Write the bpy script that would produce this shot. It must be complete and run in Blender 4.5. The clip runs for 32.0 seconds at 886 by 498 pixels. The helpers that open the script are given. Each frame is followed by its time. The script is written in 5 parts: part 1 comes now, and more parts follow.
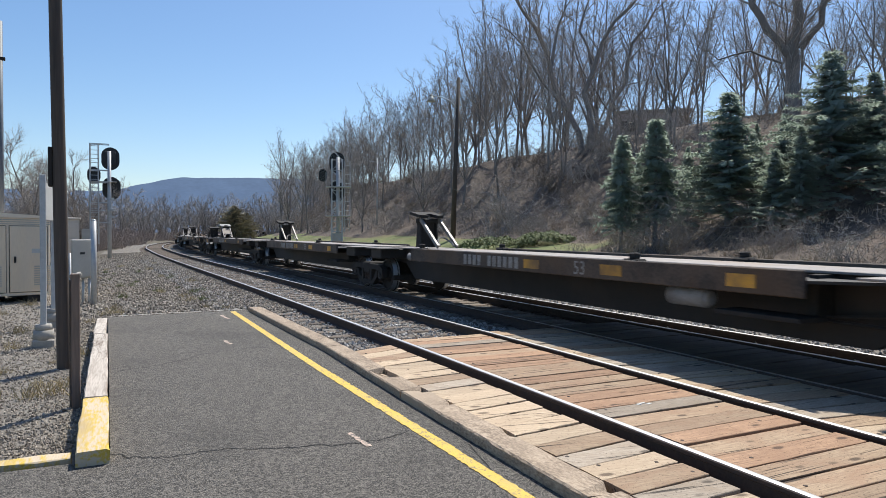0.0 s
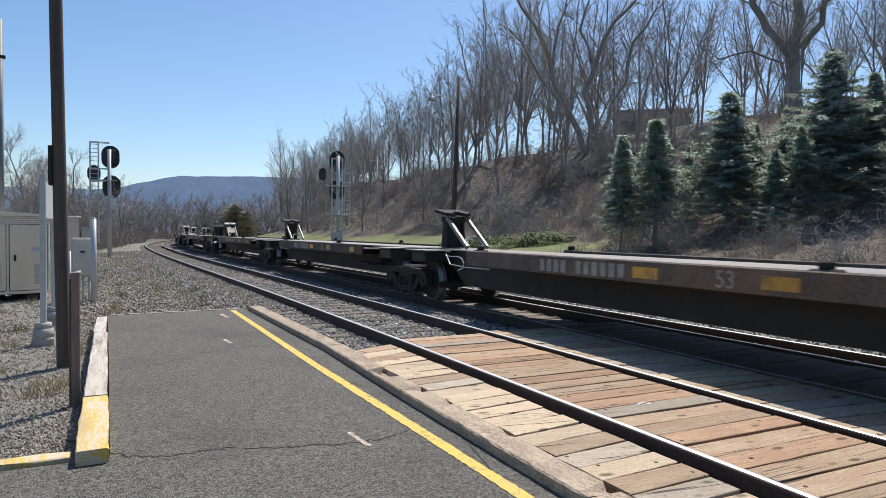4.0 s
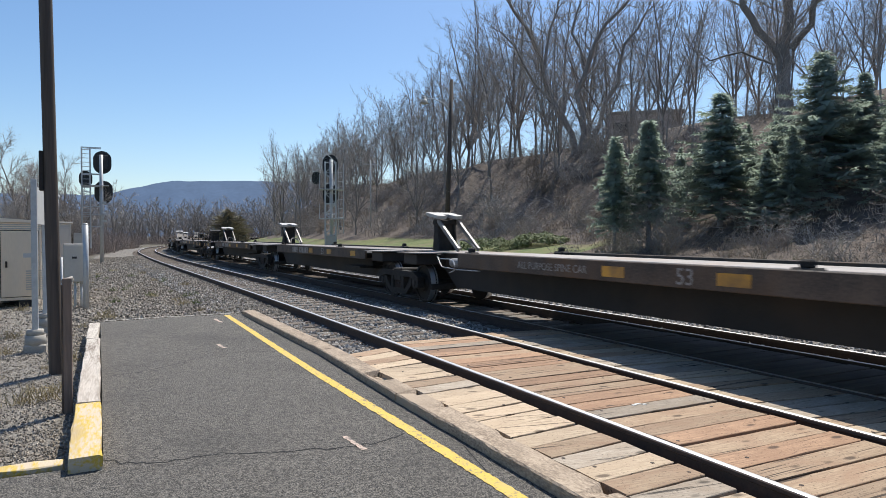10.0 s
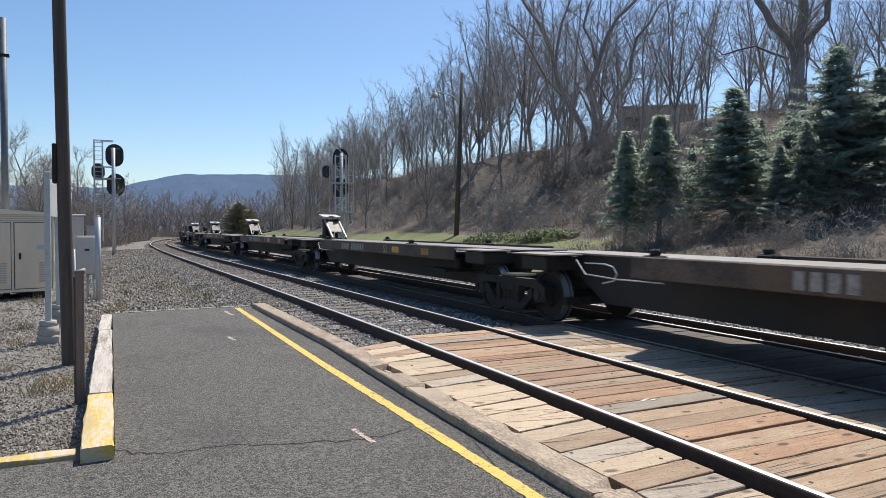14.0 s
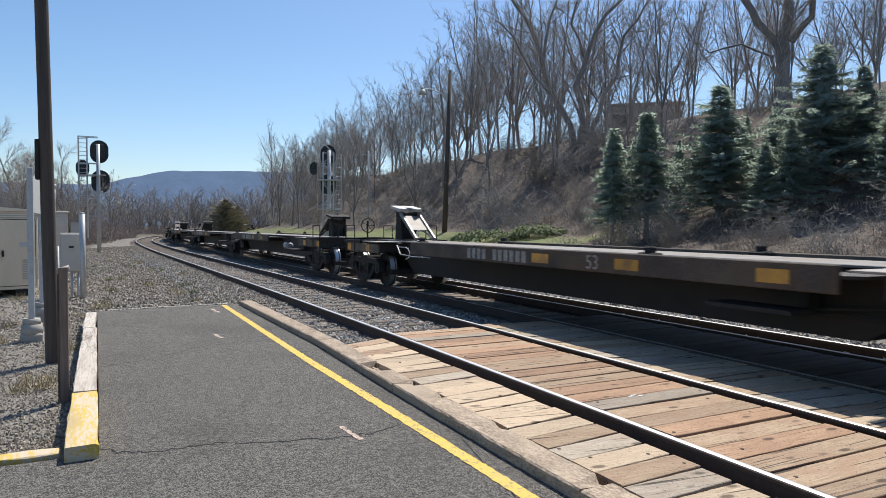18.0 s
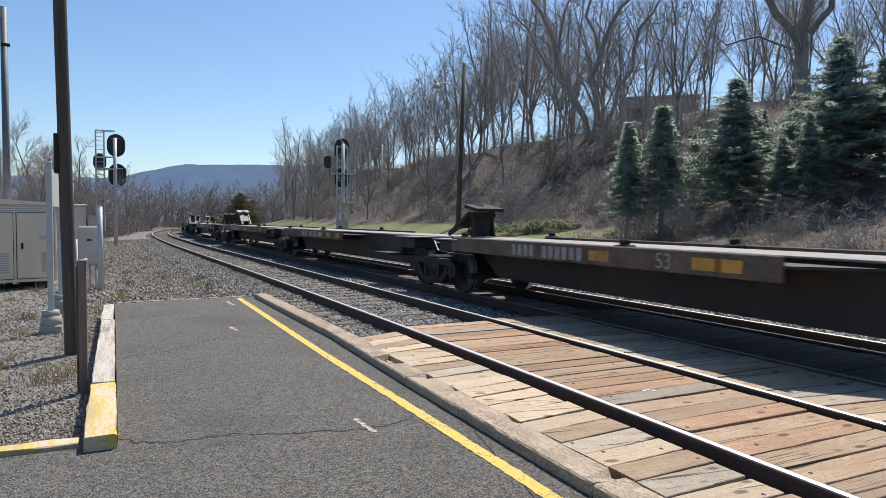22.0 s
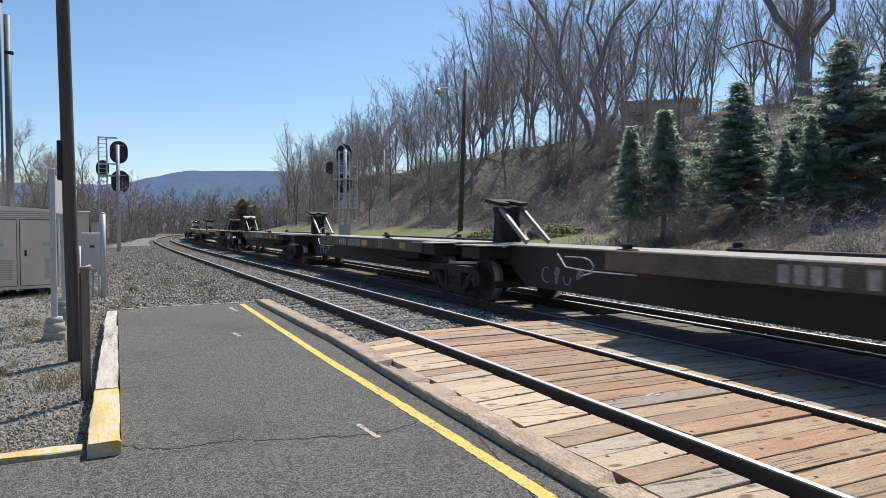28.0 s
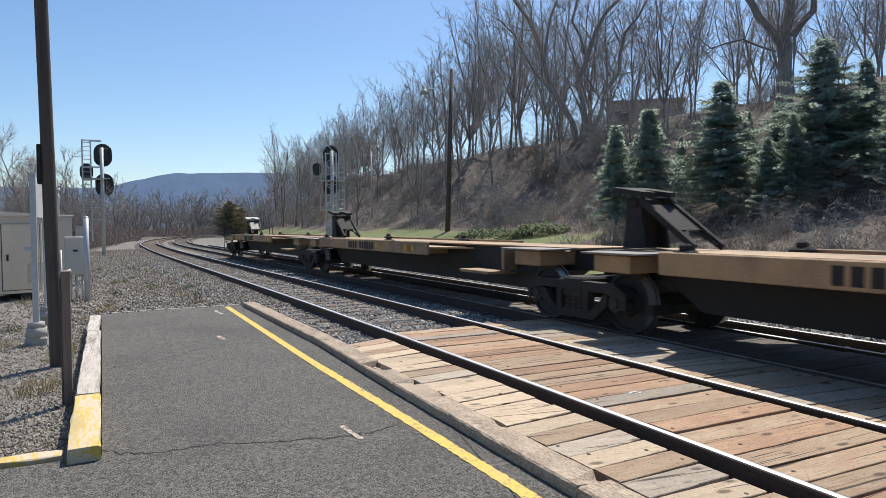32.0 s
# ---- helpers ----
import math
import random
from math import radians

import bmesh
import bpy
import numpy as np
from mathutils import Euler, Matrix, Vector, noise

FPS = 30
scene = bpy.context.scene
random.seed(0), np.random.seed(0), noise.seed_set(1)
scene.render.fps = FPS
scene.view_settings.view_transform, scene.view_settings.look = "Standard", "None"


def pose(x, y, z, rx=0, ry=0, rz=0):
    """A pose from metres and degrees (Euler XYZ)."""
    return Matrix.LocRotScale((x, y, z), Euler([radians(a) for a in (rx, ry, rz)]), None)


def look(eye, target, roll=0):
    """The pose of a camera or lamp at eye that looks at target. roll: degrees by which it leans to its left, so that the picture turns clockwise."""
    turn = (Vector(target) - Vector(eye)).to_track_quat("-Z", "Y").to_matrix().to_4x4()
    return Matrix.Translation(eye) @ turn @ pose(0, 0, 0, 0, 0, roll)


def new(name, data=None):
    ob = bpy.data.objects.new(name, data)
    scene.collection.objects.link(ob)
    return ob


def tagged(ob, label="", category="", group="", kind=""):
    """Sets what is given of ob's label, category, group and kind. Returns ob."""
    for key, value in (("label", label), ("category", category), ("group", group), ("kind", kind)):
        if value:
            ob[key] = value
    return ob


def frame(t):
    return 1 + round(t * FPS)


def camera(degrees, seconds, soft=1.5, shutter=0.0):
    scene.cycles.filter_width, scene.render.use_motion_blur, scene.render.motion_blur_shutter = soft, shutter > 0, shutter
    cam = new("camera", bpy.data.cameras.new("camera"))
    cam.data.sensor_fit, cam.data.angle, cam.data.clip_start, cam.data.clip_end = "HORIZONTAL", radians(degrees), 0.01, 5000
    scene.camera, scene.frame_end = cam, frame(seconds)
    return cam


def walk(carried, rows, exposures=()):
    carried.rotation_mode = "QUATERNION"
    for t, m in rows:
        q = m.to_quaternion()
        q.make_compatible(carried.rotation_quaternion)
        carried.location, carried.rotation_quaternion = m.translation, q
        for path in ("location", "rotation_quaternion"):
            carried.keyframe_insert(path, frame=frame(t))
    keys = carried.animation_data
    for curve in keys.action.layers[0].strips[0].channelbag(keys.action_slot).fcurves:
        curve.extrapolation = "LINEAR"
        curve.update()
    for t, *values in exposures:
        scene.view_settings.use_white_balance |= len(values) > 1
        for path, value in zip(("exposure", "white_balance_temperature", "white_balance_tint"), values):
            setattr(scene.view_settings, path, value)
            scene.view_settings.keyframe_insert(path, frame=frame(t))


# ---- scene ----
cam = camera(67.9, 32.0, soft=0.65, shutter=0.12)
PATH = [
    (0, (-0.002, -0.014, 1.458), (4.310, 9.006, 1.233), 0.39),
    (0.5, (0.002, -0.001, 1.460), (4.297, 9.027, 1.225), 0.52),
    (1, (0.004, -0.001, 1.460), (4.313, 9.020, 1.231), 0.23),
    (1.5, (0.005, 0.010, 1.458), (4.338, 9.019, 1.219), 0.25),
    (2, (0.006, 0.001, 1.461), (4.345, 9.008, 1.229), 0.33),
    (2.5, (0.003, 0.007, 1.455), (4.351, 9.009, 1.232), 0.44),
    (3, (-0.002, 0.000, 1.460), (4.341, 9.005, 1.238), 0.64),
    (3.5, (-0.003, -0.013, 1.463), (4.328, 8.997, 1.229), 0.57),
    (5.5, (-0.005, -0.001, 1.457), (4.254, 9.043, 1.208), 0.70),
    (6, (-0.007, -0.003, 1.453), (4.246, 9.042, 1.138), 0.83),
    (6.5, (-0.005, 0.002, 1.458), (4.239, 9.050, 1.111), 0.77),
    (7, (0.002, -0.007, 1.459), (4.227, 9.051, 1.124), 0.52),
    (7.5, (-0.001, 0.008, 1.458), (4.222, 9.068, 1.146), 0.73),
    (8, (0.002, 0.020, 1.460), (4.229, 9.078, 1.170), 0.64),
    (8.5, (-0.001, 0.011, 1.461), (4.231, 9.068, 1.193), 0.59),
    (9, (0.008, 0.018, 1.456), (4.280, 9.057, 1.240), 0.41),
    (9.5, (0.005, 0.013, 1.453), (4.382, 9.003, 1.269), 0.43),
    (10, (0.000, -0.001, 1.458), (4.395, 8.979, 1.263), 0.03),
    (10.5, (0.002, -0.004, 1.461), (4.316, 9.015, 1.219), 0.32),
    (11, (0.000, -0.012, 1.460), (4.290, 9.018, 1.223), 0.39),
    (11.5, (-0.001, -0.002, 1.457), (4.279, 9.033, 1.216), 0.46),
    (12, (-0.003, 0.008, 1.454), (4.276, 9.043, 1.201), 0.46),
    (12.5, (-0.005, 0.001, 1.458), (4.265, 9.039, 1.191), 0.46),
    (13, (-0.000, -0.011, 1.457), (4.264, 9.030, 1.183), 0.30),
    (13.5, (-0.001, 0.003, 1.457), (4.259, 9.046, 1.170), 0.52),
    (14, (0.001, -0.004, 1.457), (4.263, 9.037, 1.174), 0.33),
    (14.5, (0.004, 0.003, 1.456), (4.257, 9.050, 1.169), 0.37),
    (16.5, (0.000, 0.007, 1.453), (4.224, 9.066, 1.156), 0.27),
    (17, (0.003, 0.004, 1.454), (4.218, 9.067, 1.148), -0.13),
    (17.5, (0.012, 0.020, 1.452), (4.406, 8.998, 1.137), 0.29),
    (18, (0.008, 0.006, 1.453), (4.432, 8.969, 1.127), 0.32),
    (18.5, (0.004, 0.003, 1.452), (4.420, 8.968, 1.076), 0.19),
    (19, (0.006, 0.002, 1.450), (4.401, 8.975, 1.029), 0.64),
    (19.5, (0.002, -0.009, 1.451), (4.365, 8.979, 1.034), 0.35),
    (20, (0.004, -0.005, 1.451), (4.335, 8.999, 1.035), 0.49),
    (20.5, (0.001, -0.008, 1.452), (4.288, 9.016, 1.032), 0.46),
    (21, (0.002, 0.001, 1.450), (4.277, 9.032, 1.025), 0.32),
    (21.5, (0.005, 0.001, 1.453), (4.265, 9.038, 1.022), 0.41),
    (22, (0.001, -0.005, 1.456), (4.240, 9.042, 1.033), 0.43),
    (22.5, (0.002, -0.000, 1.452), (4.227, 9.054, 1.034), 0.45),
    (23, (-0.000, -0.001, 1.454), (4.215, 9.057, 1.039), 0.41),
    (23.5, (0.000, -0.000, 1.455), (4.208, 9.061, 1.033), 0.33),
    (24, (0.002, 0.006, 1.452), (4.201, 9.071, 1.034), 0.21),
    (24.5, (0.005, 0.007, 1.454), (4.204, 9.072, 1.037), 0.15),
    (25, (0.003, 0.010, 1.453), (4.209, 9.073, 1.038), 0.13),
    (25.5, (0.006, 0.008, 1.453), (4.224, 9.066, 1.044), 0.14),
    (27.5, (0.001, 0.012, 1.453), (4.218, 9.072, 1.096), 0.45),
    (28, (-0.002, -0.005, 1.455), (4.207, 9.060, 1.107), 0.15),
    (28.5, (0.004, 0.014, 1.455), (4.225, 9.072, 1.111), 0.13),
    (29, (0.002, 0.011, 1.451), (4.244, 9.061, 1.119), -0.12),
    (29.5, (0.006, 0.005, 1.453), (4.319, 9.021, 1.121), 0.14),
    (30, (0.004, -0.003, 1.450), (4.314, 9.014, 1.120), 0.00),
    (30.5, (0.024, -0.005, 1.453), (4.353, 9.003, 1.114), -0.44),
    (31, (0.043, -0.038, 1.455), (4.385, 8.965, 1.122), -0.66),
    (31.5, (0.053, -0.052, 1.454), (4.398, 8.948, 1.118), -0.64),
    (32, (0.041, -0.040, 1.457), (4.407, 8.950, 1.117), -0.37),]
walk(cam, [(t, look(eye, target, roll)) for t, eye, target, roll in PATH], exposures=[(0, 0.25, 6230, 9), (32, 0.25, 6230, 9)])

# ---- world and sun ----
SUN_AZ, SUN_EL = radians(46), radians(57)
world = bpy.data.worlds.new("sky")
scene.world = world
world.use_nodes = True
wn = world.node_tree.nodes
sky = wn.new("ShaderNodeTexSky")
sky.sky_type, sky.sun_disc = "NISHITA", False
sky.sun_elevation, sky.sun_rotation = SUN_EL, SUN_AZ
sky.altitude, sky.air_density, sky.dust_density, sky.ozone_density = 300, 1.0, 0.85, 2.0
tint = wn.new("ShaderNodeHueSaturation")
tint.inputs["Saturation"].default_value = 1.14
world.node_tree.links.new(sky.outputs[0], tint.inputs["Color"])
world.node_tree.links.new(tint.outputs[0], wn["Background"].inputs[0])
wn["Background"].inputs[1].default_value = 0.112
sun = new("sun", bpy.data.lights.new("sun", "SUN"))
sun.data.energy, sun.data.angle, sun.data.color = 5.0, radians(0.55), (1.0, 0.93, 0.82)
sun.matrix_world = look((0, 0, 0), (-math.sin(SUN_AZ) * math.cos(SUN_EL), -math.cos(SUN_AZ) * math.cos(SUN_EL), -math.sin(SUN_EL)))


# ---- materials ----
def mat(name, c1, c2=None, scale=8.0, rough=0.8, metal=0.0, bump=0.3, fine=60.0, c3=None, spread=0.0, stretch=(1, 1, 1), lo=0.35, hi=0.65, depth=0.01, big=0.6, spec=0.5, mixw=0.45, island=False, worn=1.0):
    """Two scales of noise between c1, c2 and stains of c3; spread: brightness that differs from object to object."""
    m = bpy.data.materials.new(name)
    m.use_nodes = True
    n, l = m.node_tree.nodes, m.node_tree.links
    b = n["Principled BSDF"]
    c2 = c2 or tuple(0.75 * v for v in c1)
    tc, mp = n.new("ShaderNodeTexCoord"), n.new("ShaderNodeMapping")
    mp.inputs["Scale"].default_value = stretch
    l.new(tc.outputs["Object"], mp.inputs["Vector"])
    n1, n2, n3 = (n.new("ShaderNodeTexNoise") for _ in range(3))
    for node, s, d in ((n1, scale, 6), (n2, fine, 3), (n3, big, 4)):
        node.inputs["Scale"].default_value, node.inputs["Detail"].default_value = s, d
        l.new(mp.outputs[0], node.inputs["Vector"])
    info = n.new("ShaderNodeObjectInfo")
    if spread:
        add = n.new("ShaderNodeVectorMath")
        add.operation = "ADD"
        mul = n.new("ShaderNodeVectorMath")
        mul.operation = "SCALE"
        mul.inputs["Scale"].default_value = 30.0
        comb = n.new("ShaderNodeCombineXYZ")
        for k in range(3):
            l.new(info.outputs["Random"], comb.inputs[k])
        l.new(comb.outputs[0], mul.inputs[0])
        l.new(mp.outputs[0], add.inputs[0])
        l.new(mul.outputs[0], add.inputs[1])
        for node in (n1, n2, n3):
            l.new(add.outputs[0], node.inputs["Vector"])
    ramp = n.new("ShaderNodeValToRGB")
    ramp.color_ramp.elements[0].position, ramp.color_ramp.elements[1].position = lo, hi
    ramp.color_ramp.elements[0].color, ramp.color_ramp.elements[1].color = (*c1, 1), (*c2, 1)
    mix = n.new("ShaderNodeMix")
    mix.data_type = "FLOAT"
    mix.inputs["Factor"].default_value = mixw
    l.new(n1.outputs["Fac"], mix.inputs[2])
    l.new(n2.outputs["Fac"], mix.inputs[3])
    l.new(mix.outputs[0], ramp.inputs[0])
    col = ramp.outputs[0]
    if c3:
        r3 = n.new("ShaderNodeMapRange")
        r3.inputs[1].default_value, r3.inputs[2].default_value, r3.inputs[4].default_value = 0.5, 0.72, worn
        l.new(n3.outputs["Fac"], r3.inputs[0])
        m3 = n.new("ShaderNodeMix")
        m3.data_type = "RGBA"
        l.new(r3.outputs[0], m3.inputs[0])
        l.new(col, m3.inputs[6])
        m3.inputs[7].default_value = (*c3, 1)
        col = m3.outputs[2]
    if spread:
        hsv = n.new("ShaderNodeHueSaturation")
        r = n.new("ShaderNodeMapRange")
        r.inputs[3].default_value, r.inputs[4].default_value = 1 - spread, 1 + spread
        l.new((n.new("ShaderNodeNewGeometry").outputs["Random Per Island"] if island else info.outputs["Random"]), r.inputs[0])
        l.new(r.outputs[0], hsv.inputs["Value"])
        l.new(col, hsv.inputs["Color"])
        col = hsv.outputs[0]
    l.new(col, b.inputs["Base Color"])
    b.inputs["Roughness"].default_value, b.inputs["Metallic"].default_value = rough, metal
    b.inputs["Specular IOR Level"].default_value = spec
    if bump:
        bp = n.new("ShaderNodeBump")
        bp.inputs["Strength"].default_value, bp.inputs["Distance"].default_value = bump, depth
        l.new(mix.outputs[0], bp.inputs["Height"])
        l.new(bp.outputs[0], b.inputs["Normal"])
    return m


ASPHALT = mat("asphalt", (0.022, 0.020, 0.018), (0.212, 0.192, 0.166), 44, 0.9, fine=100, c3=(0.030, 0.028, 0.026), big=0.55, bump=1.0, depth=0.015, lo=0.44, hi=0.60, mixw=0.65, worn=0.5)
YELLOW = mat("yellow_paint", (0.66, 0.45, 0.075), (0.20, 0.17, 0.12), 16, 0.8, fine=60, c3=(0.56, 0.41, 0.12), big=5, bump=0.8, lo=0.53, hi=0.62, mixw=0.65)
WHITEWOOD = mat("worn_white_paint", (0.56, 0.505, 0.44), (0.20, 0.155, 0.12), 11, 0.88, fine=60, c3=(0.42, 0.365, 0.31), big=3, spread=0.1, stretch=(1, 0.10, 1), lo=0.44, hi=0.64, bump=1.0, depth=0.01)
YELLOWWOOD = mat("worn_yellow_paint", (0.56, 0.46, 0.33), (0.58, 0.40, 0.06), 7, 0.85, fine=45, c3=(0.40, 0.31, 0.21), big=3.5, spread=0.05, stretch=(1, 0.2, 1), lo=0.45, hi=0.55, bump=1.0, depth=0.01, worn=0.8)
TIMBER = mat("edge_timber", (0.45, 0.355, 0.26), (0.21, 0.158, 0.112), 9, 0.92, fine=70, c3=(0.37, 0.29, 0.21), big=1.4, stretch=(1, 0.45, 1), spread=0.12, bump=1.0, depth=0.012, lo=0.40, hi=0.60, mixw=0.6)

def wood(name, pale, dark, stain, spread=0.22):
    """Weathered boards along x: streaked grain, splits, dark knots and broad stains, different on every board."""
    m = bpy.data.materials.new(name)
    m.use_nodes = True
    n, l = m.node_tree.nodes, m.node_tree.links
    b = n["Principled BSDF"]
    tc, info = n.new("ShaderNodeTexCoord"), n.new("ShaderNodeObjectInfo")
    shift, add = n.new("ShaderNodeVectorMath"), n.new("ShaderNodeVectorMath")
    shift.operation, shift.inputs["Scale"].default_value = "SCALE", 37.0
    comb = n.new("ShaderNodeCombineXYZ")
    for k in range(3):
        l.new(info.outputs["Random"], comb.inputs[k])
    l.new(comb.outputs[0], shift.inputs[0])
    l.new(tc.outputs["Object"], add.inputs[0])
    l.new(shift.outputs[0], add.inputs[1])

    def field(kind, stretch, scale, detail=4.0, rough=0.6):
        mp, tx = n.new("ShaderNodeMapping"), n.new(kind)
        mp.inputs["Scale"].default_value = stretch
        l.new(add.outputs[0], mp.inputs["Vector"])
        l.new(mp.outputs[0], tx.inputs["Vector"])
        tx.inputs["Scale"].default_value = scale
        if kind == "ShaderNodeTexNoise":
            tx.inputs["Detail"].default_value, tx.inputs["Roughness"].default_value = detail, rough
            tx.inputs["Distortion"].default_value = 0.6
            return tx.outputs["Fac"]
        return tx.outputs["Distance"]

    def ranged(v, lo, hi):
        r = n.new("ShaderNodeMapRange")
        r.inputs[1].default_value, r.inputs[2].default_value = lo, hi
        l.new(v, r.inputs[0])
        return r.outputs[0]

    def blend(f, c0, c1):
        x = n.new("ShaderNodeMix")
        x.data_type = "RGBA"
        l.new(f, x.inputs[0])
        for i, c in ((6, c0), (7, c1)):
            if isinstance(c, tuple):
                x.inputs[i].default_value = (*c, 1)
            else:
                l.new(c, x.inputs[i])
        return x.outputs[2]

    grain = field("ShaderNodeTexNoise", (0.06, 1, 1), 80, 5.0, 0.7)
    col = blend(ranged(grain, 0.36, 0.72), pale, dark)
    col = blend(ranged(field("ShaderNodeTexNoise", (0.45, 1, 1), 4.5, 6.0, 0.65), 0.42, 0.66), col, stain)
    split = ranged(field("ShaderNodeTexNoise", (0.025, 1, 1), 26, 2.0), 0.63, 0.68)
    col = blend(split, col, tuple(0.25 * v for v in dark))
    knot = ranged(field("ShaderNodeTexVoronoi", (0.45, 1, 1), 5.5), 0.17, 0.10)
    col = blend(knot, col, tuple(0.5 * v for v in dark))
    grime = ranged(field("ShaderNodeTexNoise", (1, 1, 1), 55, 2.0), 0.60, 0.70)
    col = blend(grime, col, tuple(0.7 * v for v in dark))
    hsv, r = n.new("ShaderNodeHueSaturation"), n.new("ShaderNodeMapRange")
    r.inputs[3].default_value, r.inputs[4].default_value = 1 - spread, 1 + spread
    l.new(info.outputs["Random"], r.inputs[0])
    l.new(r.outputs[0], hsv.inputs["Value"])
    l.new(col, hsv.inputs["Color"])
    l.new(hsv.outputs[0], b.inputs["Base Color"])
    b.inputs["Roughness"].default_value = 0.88
    bp, sub = n.new("ShaderNodeBump"), n.new("ShaderNodeMath")
    sub.operation = "SUBTRACT"
    l.new(grain, sub.inputs[0])
    l.new(split, sub.inputs[1])
    bp.inputs["Strength"].default_value, bp.inputs["Distance"].default_value = 0.7, 0.004
    l.new(sub.outputs[0], bp.inputs["Height"])
    l.new(bp.outputs[0], b.inputs["Normal"])
    return m


PLANK = wood("tan_plank_wood", (0.47, 0.345, 0.225), (0.22, 0.145, 0.09), (0.33, 0.21, 0.13))
PLANKRED = wood("reddish_plank_wood", (0.44, 0.275, 0.165), (0.19, 0.11, 0.066), (0.29, 0.17, 0.10))
PLANKGREY = wood("silver_plank_wood", (0.44, 0.37, 0.29), (0.20, 0.16, 0.12), (0.30, 0.235, 0.17), 0.2)
PLANKPALE = wood("pale_plank_wood", (0.60, 0.475, 0.33), (0.30, 0.215, 0.14), (0.45, 0.34, 0.23), 0.14)
# plank colour darkened to carry the shade under the train
PLANKDARK = mat("shaded_plank_wood", (0.13, 0.105, 0.085), (0.06, 0.05, 0.042), 7, 0.85, fine=45, stretch=(0.1, 1, 1), spread=0.2, bump=0.6, depth=0.006)
SLEEPER = mat("sleeper_wood", (0.20, 0.16, 0.125), (0.10, 0.08, 0.065), 6, 0.95, fine=50, stretch=(0.15, 1, 1), spread=0.25)
GRAVEL = mat("gravel_bed", (0.075, 0.068, 0.060), (0.28, 0.25, 0.21), 16, 0.95, fine=50, c3=(0.17, 0.145, 0.115), big=0.35, bump=0.8, depth=0.02, lo=0.40, hi=0.62, mixw=0.6)
STONE = mat("gravel_stone", (0.38, 0.335, 0.275), (0.175, 0.147, 0.116), 3, 0.9, fine=12, spread=0.55, bump=0.3, island=True)
BALLAST = mat("crushed_grey_ballast", (0.43, 0.41, 0.38), (0.14, 0.13, 0.118), 3, 0.85, fine=12, spread=0.6, bump=0.3, island=True)
RAILTOP = mat("polished_rail_head", (0.62, 0.61, 0.60), (0.50, 0.49, 0.48), 4, 0.42, 0.8, 0.02, stretch=(1, 0.05, 1))
RAILSIDE = mat("rusty_rail", (0.075, 0.05, 0.038), (0.045, 0.034, 0.03), 20, 0.85, 0.1)
CARBROWN = mat("weathered_brown_steel", (0.030, 0.026, 0.024), (0.018, 0.017, 0.0165), 3, 0.7, 0.1, 0.2, fine=40, c3=(0.045, 0.033, 0.026), big=0.7, spread=0.25)
CARSILL = mat("dusty_brown_sill", (0.145, 0.108, 0.08), (0.055, 0.044, 0.038), 2.2, 0.7, 0.05, 0.2, fine=40, c3=(0.15, 0.09, 0.05), big=0.9, spread=0.35, lo=0.42, hi=0.6)
CARYELLOW = mat("weathered_yellow_steel", (0.42, 0.265, 0.13), (0.25, 0.16, 0.09), 3, 0.6, 0.1, 0.2, fine=40, c3=(0.14, 0.095, 0.06), big=0.8, spread=0.1)
BRACETAN = mat("worn_tan_steel", (0.24, 0.21, 0.178), (0.16, 0.138, 0.118), 4, 0.6, 0.1, 0.2, fine=30, c3=(0.11, 0.09, 0.078), big=2)
RAILGREY = mat("worn_grey_edge", (0.26, 0.245, 0.23), (0.17, 0.155, 0.145), 4, 0.5, 0.2, 0.1)
CARTOP = mat("worn_deck_steel", (0.30, 0.275, 0.255), (0.17, 0.15, 0.14), 3, 0.65, 0.1, 0.2, fine=30, c3=(0.22, 0.16, 0.12), big=0.9, spread=0.25)
TANK = mat("dull_painted_tank", (0.30, 0.30, 0.295), (0.20, 0.195, 0.19), 6, 0.6, 0.0, 0.1, c3=(0.14, 0.12, 0.10), big=4)
PLATEPALE = mat("bright_worn_plate", (0.50, 0.48, 0.455), (0.36, 0.335, 0.31), 5, 0.5, 0.2, 0.1, fine=30)
BLACKSTEEL = mat("grimy_black_steel", (0.020, 0.019, 0.018), (0.042, 0.036, 0.031), 8, 0.8, 0.0, 0.3, spec=0.3)
WHEELSTEEL = mat("wheel_steel", (0.040, 0.034, 0.030), (0.022, 0.020, 0.019), 10, 0.7, 0.2, 0.1)
ORANGE = mat("reflector_orange", (0.62, 0.32, 0.035), (0.42, 0.22, 0.05), 6, 0.5, 0, 0.05, c3=(0.22, 0.13, 0.05), big=3, spread=0.25)
LETTER = mat("faded_white_lettering", (0.40, 0.38, 0.355), (0.17, 0.155, 0.14), 14, 0.6, 0, 0.0)
RED = mat("faded_red_paint", (0.40, 0.05, 0.05), (0.28, 0.05, 0.05), 6, 0.6)
GALV = mat("galvanised_steel", (0.55, 0.56, 0.56), (0.42, 0.43, 0.44), 12, 0.5, 0.3, 0.05)
ALU = mat("brushed_aluminium_panel", (0.90, 0.77, 0.60), (0.80, 0.68, 0.52), 2, 0.42, 0.1, 0.05, fine=30, stretch=(1, 1, 0.2))
DOORTAN = mat("cabinet_door_panel", (0.86, 0.70, 0.51), (0.76, 0.62, 0.45), 2, 0.45, 0.1, 0.05, fine=30, stretch=(1, 1, 0.2), c3=(0.72, 0.61, 0.48), big=0.9)
LEAF = mat("ivy_leaves", (0.11, 0.145, 0.045), (0.19, 0.205, 0.075), 2, 0.7, 0, 0, spread=0.35, island=True)
